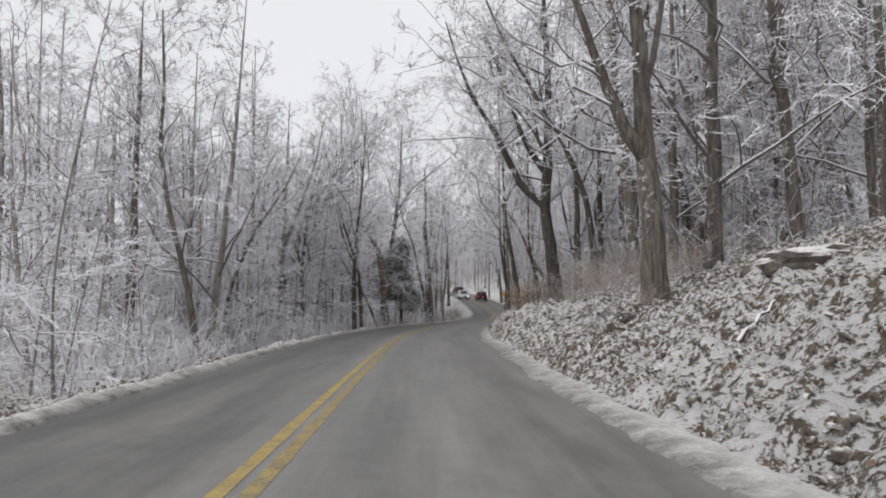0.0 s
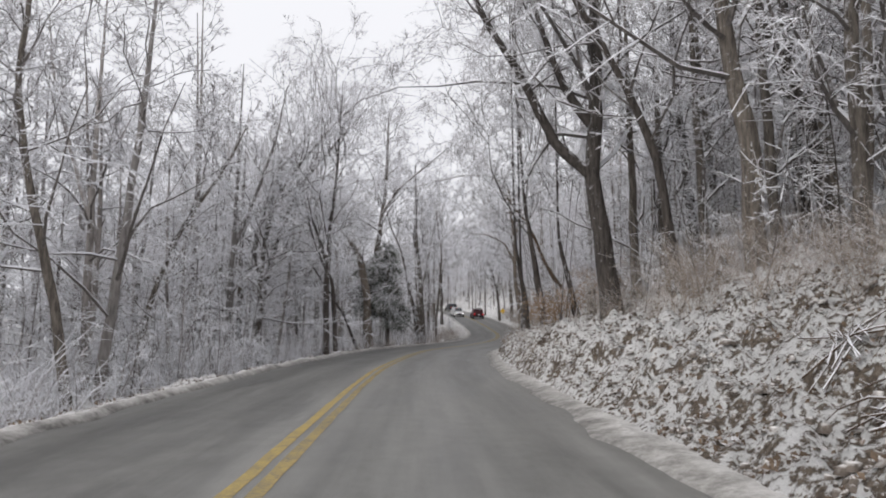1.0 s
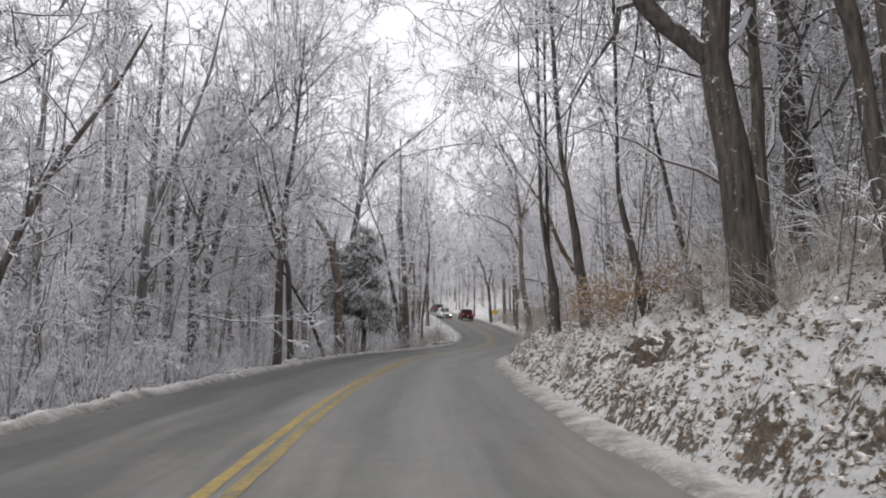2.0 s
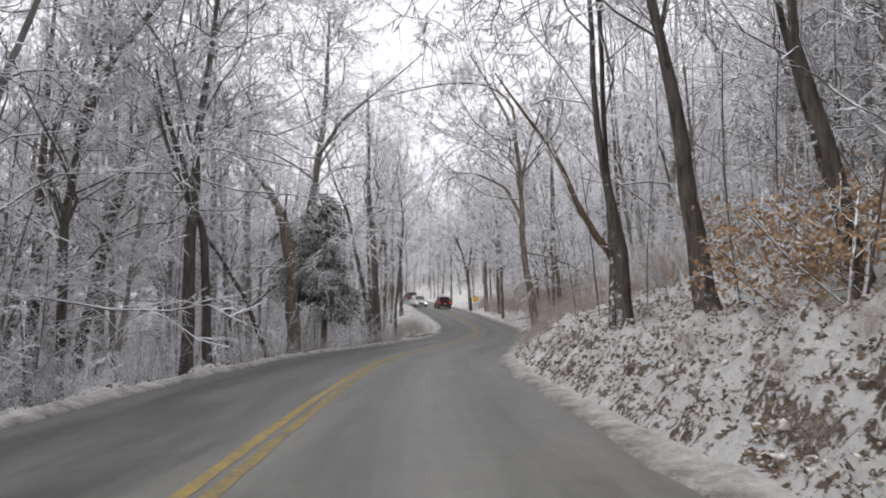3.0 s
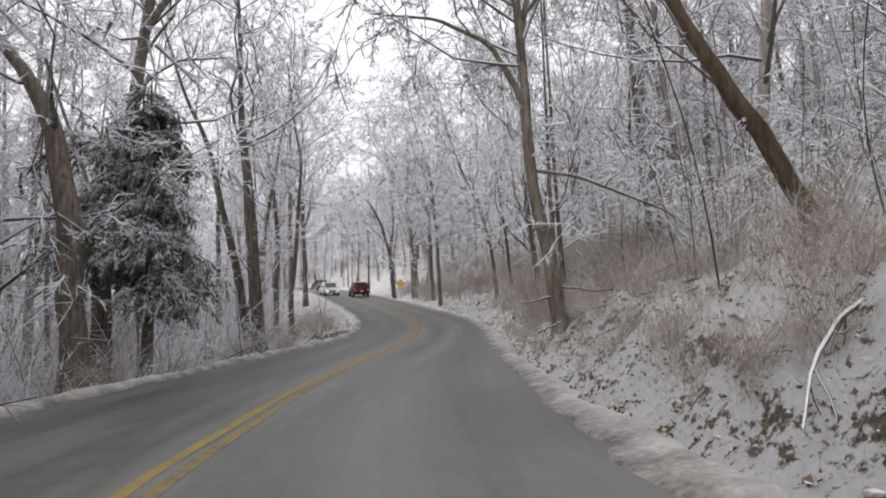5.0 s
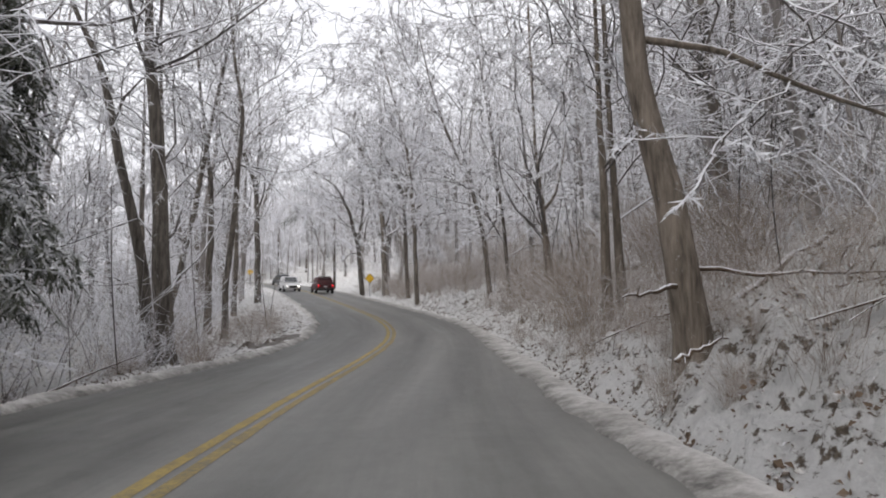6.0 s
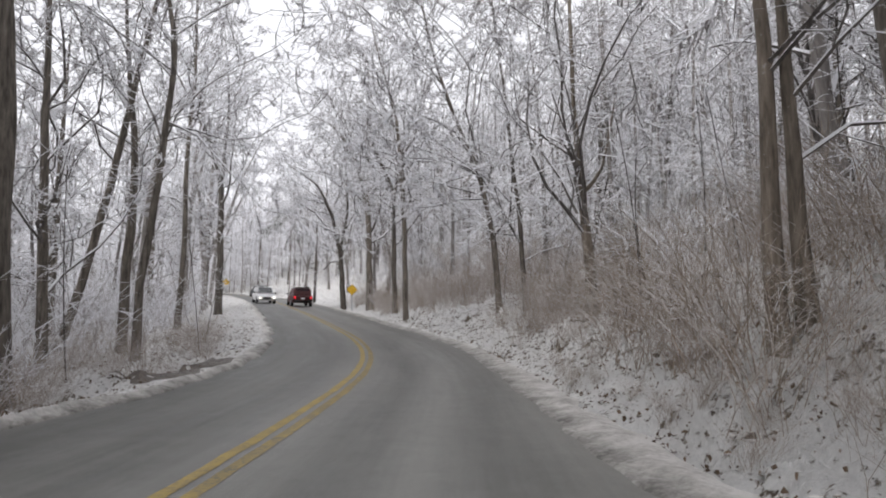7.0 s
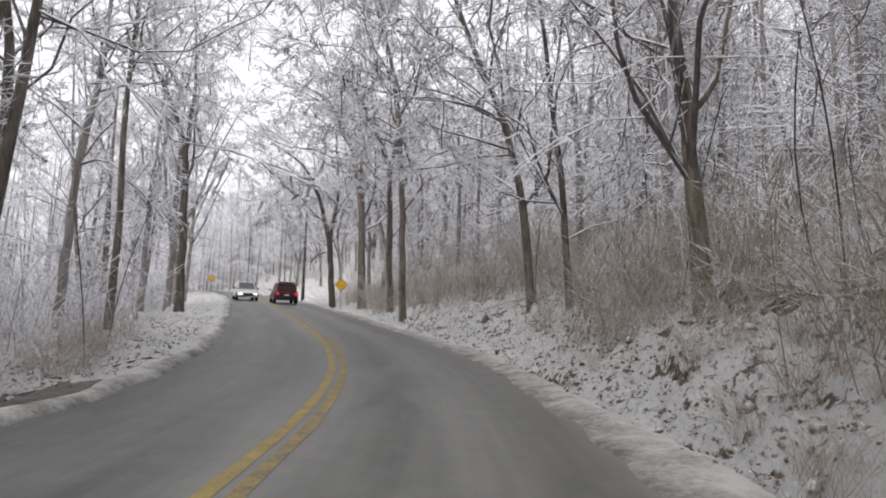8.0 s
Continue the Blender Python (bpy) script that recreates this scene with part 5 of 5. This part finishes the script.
fallen_log(13.1, 69.9, 3.0, 0.075, 97, 91)
fallen_log(3.5, 76.9, 2.0, 0.045, 15, 93)
fallen_log(10.6, 58.4, 3.2, 0.07, 20, 92)
lay_stone(6.6, 11.0, 0.72, 1, 0.12, "flat rock ledge under a thick cap of snow")
lay_stone(14.7, 72.4, 0.55, 1, label="boulder thickly capped with snow under the brush")


# ---- pole and sign ----
POLE_WOOD = plain("weathered_pole", (0.10, 0.085, 0.07), 0.85, grain=8, vary=0.35)
GALV = plain("galvanised_steel", (0.32, 0.33, 0.34), 0.45, 0.8)
SIGN_YELLOW = plain("sign_yellow", (0.72, 0.43, 0.02), 0.4, grain=5, vary=0.12)
BLACK = plain("black_plastic", (0.015, 0.015, 0.016), 0.5)


def utility_pole(x, y, height):
    root = new("utility_pole")
    root.matrix_basis = pose(x, y, float(ground_z(x, y)) - 0.2, 0, 0, 12)
    bm = bmesh.new()
    cyl(bm, (0, 0, 0), (0, 0, height), 0.15, 0.10, 14)
    part("pole", bm_mesh("pole", bm, POLE_WOOD, True), root)
    bm = bmesh.new()
    cyl(bm, (0, -0.13, height - 0.5), (0, -0.13, height - 0.25), 0.05, 0.035, 10)
    part("insulator", bm_mesh("insulator", bm, GALV, True), root)
    tagged(root, "weathered wooden utility pole beside the road", "utility pole", "roadside poles")


utility_pole(11.5, 124.3, 8.6)
utility_pole(6.8, 172.0, 9.0)


def warning_sign(x, y, turn, high=2.25, size=0.76):
    root = new("road_sign")
    root.matrix_basis = pose(x, y, float(ground_z(x, y)) - 0.2, 0, 0, turn)
    bm = bmesh.new()
    box(bm, (0, 0.04, high / 2 + 0.12), (0.06, 0.04, high + 0.24), 0.006)
    part("post", bm_mesh("post", bm, GALV), root)
    bm = bmesh.new()
    box(bm, (0, 0, high), (size, 0.012, size), 0.0, Matrix.Rotation(radians(45), 4, "Y"))
    bmesh.ops.bevel(bm, geom=[e for e in bm.edges if abs(e.verts[0].co.y - e.verts[1].co.y) > 0.005], offset=0.05, segments=3, affect="EDGES")
    panel = part("panel", bm_mesh("panel", bm, SIGN_YELLOW), root, "yellow diamond warning panel")
    bm = bmesh.new()
    for a in range(4):
        turn_m = Matrix.Rotation(radians(45 + 90 * a), 4, "Y")
        box(bm, Vector((0, -0.009, high)) + turn_m @ Vector((0, 0, 0.454 * size)), (0.92 * size, 0.004, 0.016), 0.0, turn_m)
    part("border", bm_mesh("border", bm, BLACK), panel)
    tagged(root, "yellow diamond warning sign on a steel post", "road sign")


warning_sign(12.1, 104.2, -14, 1.62, 0.62)
warning_sign(1.9, 156.0, 4)


# ---- vehicles ----
GLASS = plain("car_glass", (0.02, 0.022, 0.025), 0.08, 0.0, 0.7, vary=0.05)
TYRE = plain("tyre_rubber", (0.02, 0.02, 0.02), 0.8)
RIM = plain("wheel_rim", (0.4, 0.4, 0.41), 0.35, 0.9)
ROOF_SNOW = plain("roof_snow", (0.8, 0.8, 0.82), 0.8, vary=0.06)


def lamp_material(name, col, glow):
    mat, nodes, links, bsdf = material(name, 0.25, 0.5)
    bsdf.inputs["Base Color"].default_value = (*col, 1)
    bsdf.inputs["Emission Color"].default_value = (*col, 1)
    bsdf.inputs["Emission Strength"].default_value = glow
    return mat


TAIL, HEAD = lamp_material("tail_lamp", (0.85, 0.03, 0.04), 0.9), lamp_material("head_lamp", (1.0, 0.96, 0.88), 9.0)


def loft(sections):
    """A closed body from (y, half width, bottom, top, tuck) along a car."""
    bm = bmesh.new()
    rings = []
    for y, w, z0, z1, tuck in sections:
        mid = (z0 + z1) / 2
        pts = [(-w * 0.9, z0), (w * 0.9, z0), (w, z0 + 0.12), (w, mid), (w - tuck * 0.5, z1 - 0.06), (w - tuck - 0.06, z1), (-w + tuck + 0.06, z1), (-w + tuck * 0.5, z1 - 0.06), (-w, mid), (-w, z0 + 0.12)]
        rings.append([bm.verts.new((x, y, z)) for x, z in pts])
    for a, b in zip(rings, rings[1:]):
        for i in range(len(a)):
            j = (i + 1) % len(a)
            bm.faces.new((a[i], a[j], b[j], b[i]))
    bm.faces.new(rings[0][::-1])
    bm.faces.new(rings[-1])
    bmesh.ops.recalc_face_normals(bm, faces=bm.faces)
    return bm


def car(x, y, turn, paint, label, tall=1.62, snow=False):
    """A family car; its nose points to +y before it is turned."""
    root = new("car")
    root.matrix_basis = pose(x, y, float(road_z(y)) + 0.02, math.degrees(math.atan(0.06)) * math.cos(radians(turn)), 0, turn)
    paint_m = plain("car_paint_" + label.split()[0], paint, 0.45, 0.0, 0.4, grain=2, vary=0.2)
    belt = tall * 0.60
    bm = loft([(-2.25, 0.78, 0.42, belt - 0.12, 0.05), (-2.15, 0.86, 0.32, belt, 0.04), (-1.2, 0.90, 0.28, belt + 0.02, 0.04), (0.7, 0.90, 0.28, belt, 0.04), (1.0, 0.89, 0.28, belt - 0.04, 0.05), (1.9, 0.84, 0.30, belt - 0.17, 0.09), (2.2, 0.74, 0.36, belt - 0.30, 0.1)])
    body = part("body", bm_mesh("body", bm, paint_m, False), root)
    bm = loft([(-2.1, 0.76, belt - 0.05, belt + 0.05, 0.1), (-1.75, 0.78, belt - 0.05, tall - 0.04, 0.14), (-0.6, 0.80, belt - 0.05, tall, 0.15), (0.2, 0.80, belt - 0.05, tall - 0.03, 0.15), (1.05, 0.78, belt - 0.06, belt + 0.06, 0.1)])
    part("cabin", bm_mesh("cabin", bm, paint_m), root)

    def pane(name, pts):
        bm = bmesh.new()
        a = [bm.verts.new(p) for p in pts]
        f = bm.faces.new(a)
        bmesh.ops.recalc_face_normals(bm, faces=[f])
        ext = bmesh.ops.extrude_face_region(bm, geom=[f])["geom"]
        mid = Vector((0, 0, belt + 0.2))
        for v in ext:
            if isinstance(v, bmesh.types.BMVert):
                v.co += (v.co - mid).normalized() * 0.012
        part(name, bm_mesh("pane", bm, GLASS), root)

    pane("rear_window", [(-0.64, -2.03, belt + 0.09), (0.64, -2.03, belt + 0.09), (0.56, -1.80, tall - 0.12), (-0.56, -1.80, tall - 0.12)])
    pane("windscreen", [(-0.66, 1.03, belt + 0.08), (0.66, 1.03, belt + 0.08), (0.58, 0.28, tall - 0.07), (-0.58, 0.28, tall - 0.07)])
    for s in (-1, 1):
        pane("side_window", [(s * 0.795, -1.6, belt + 0.08), (s * 0.795, -0.35, belt + 0.08), (s * 0.70, -0.35, tall - 0.1), (s * 0.70, -1.45, tall - 0.12)])
        pane("side_window", [(s * 0.795, -0.28, belt + 0.08), (s * 0.79, 0.75, belt + 0.08), (s * 0.70, 0.15, tall - 0.11), (s * 0.70, -0.28, tall - 0.1)])
        for yy in (-1.35, 1.35):
            bm = bmesh.new()
            cyl(bm, (s * 0.70, yy, 0.33), (s * 0.91, yy, 0.33), 0.33, 0.33, 20)
            wheel = part("wheel", bm_mesh("wheel", bm, TYRE, False), root)
            bm = bmesh.new()
            cyl(bm, (s * 0.90, yy, 0.33), (s * 0.922, yy, 0.33), 0.21, 0.19, 16)
            part("rim", bm_mesh("rim", bm, RIM), wheel)
        bm = bmesh.new()
        box(bm, (s * 0.68, -2.225, belt - 0.2), (0.2, 0.10, 0.24), 0.03)
        part("tail_light", bm_mesh("tail_light", bm, TAIL, True), root, "lit red tail light")
        bm = bmesh.new()
        box(bm, (s * 0.60, 2.13, belt - 0.40), (0.28, 0.14, 0.15), 0.04)
        part("headlight", bm_mesh("headlight", bm, HEAD, True), root, "lit headlight")
        bm = bmesh.new()
        box(bm, (s * 0.99, 0.65, belt + 0.06), (0.18, 0.1, 0.13), 0.03)
        part("mirror", bm_mesh("mirror", bm, BLACK, True), root)
    bm = bmesh.new()
    box(bm, (0, -2.24, 0.45), (1.5, 0.12, 0.2), 0.04)
    part("rear_bumper", bm_mesh("rear_bumper", bm, BLACK, True), root)
    bm = bmesh.new()
    box(bm, (0, 2.2, 0.52), (0.8, 0.06, 0.24), 0.03)
    part("grille", bm_mesh("grille", bm, BLACK, True), root)
    bm = bmesh.new()
    box(bm, (0, -2.275, belt - 0.28), (0.34, 0.02, 0.12), 0.006)
    part("number_plate", bm_mesh("number_plate", bm, ROOF_SNOW), root, "plain white plate")
    if snow:
        bm = loft([(-1.7, 0.60, tall - 0.03, tall + 0.05, 0.1), (-0.6, 0.62, tall - 0.02, tall + 0.08, 0.1), (0.1, 0.6, tall - 0.03, tall + 0.05, 0.1)])
        part("roof_snow", bm_mesh("roof_snow", bm, ROOF_SNOW, True), root, "snow left on the roof")
    return tagged(root, label, "car", "cars on the road")


car(9.2, 115.5, 3, (0.075, 0.02, 0.022), "red hatchback with lit tail lights on the road", 1.62, True)
car(6.3, 121.5, 186, (0.62, 0.62, 0.63), "white oncoming car with its headlights on", 1.6)
car(6.5, 150.0, 14, (0.03, 0.033, 0.037), "dark grey car with snow on its roof", 1.6, True)
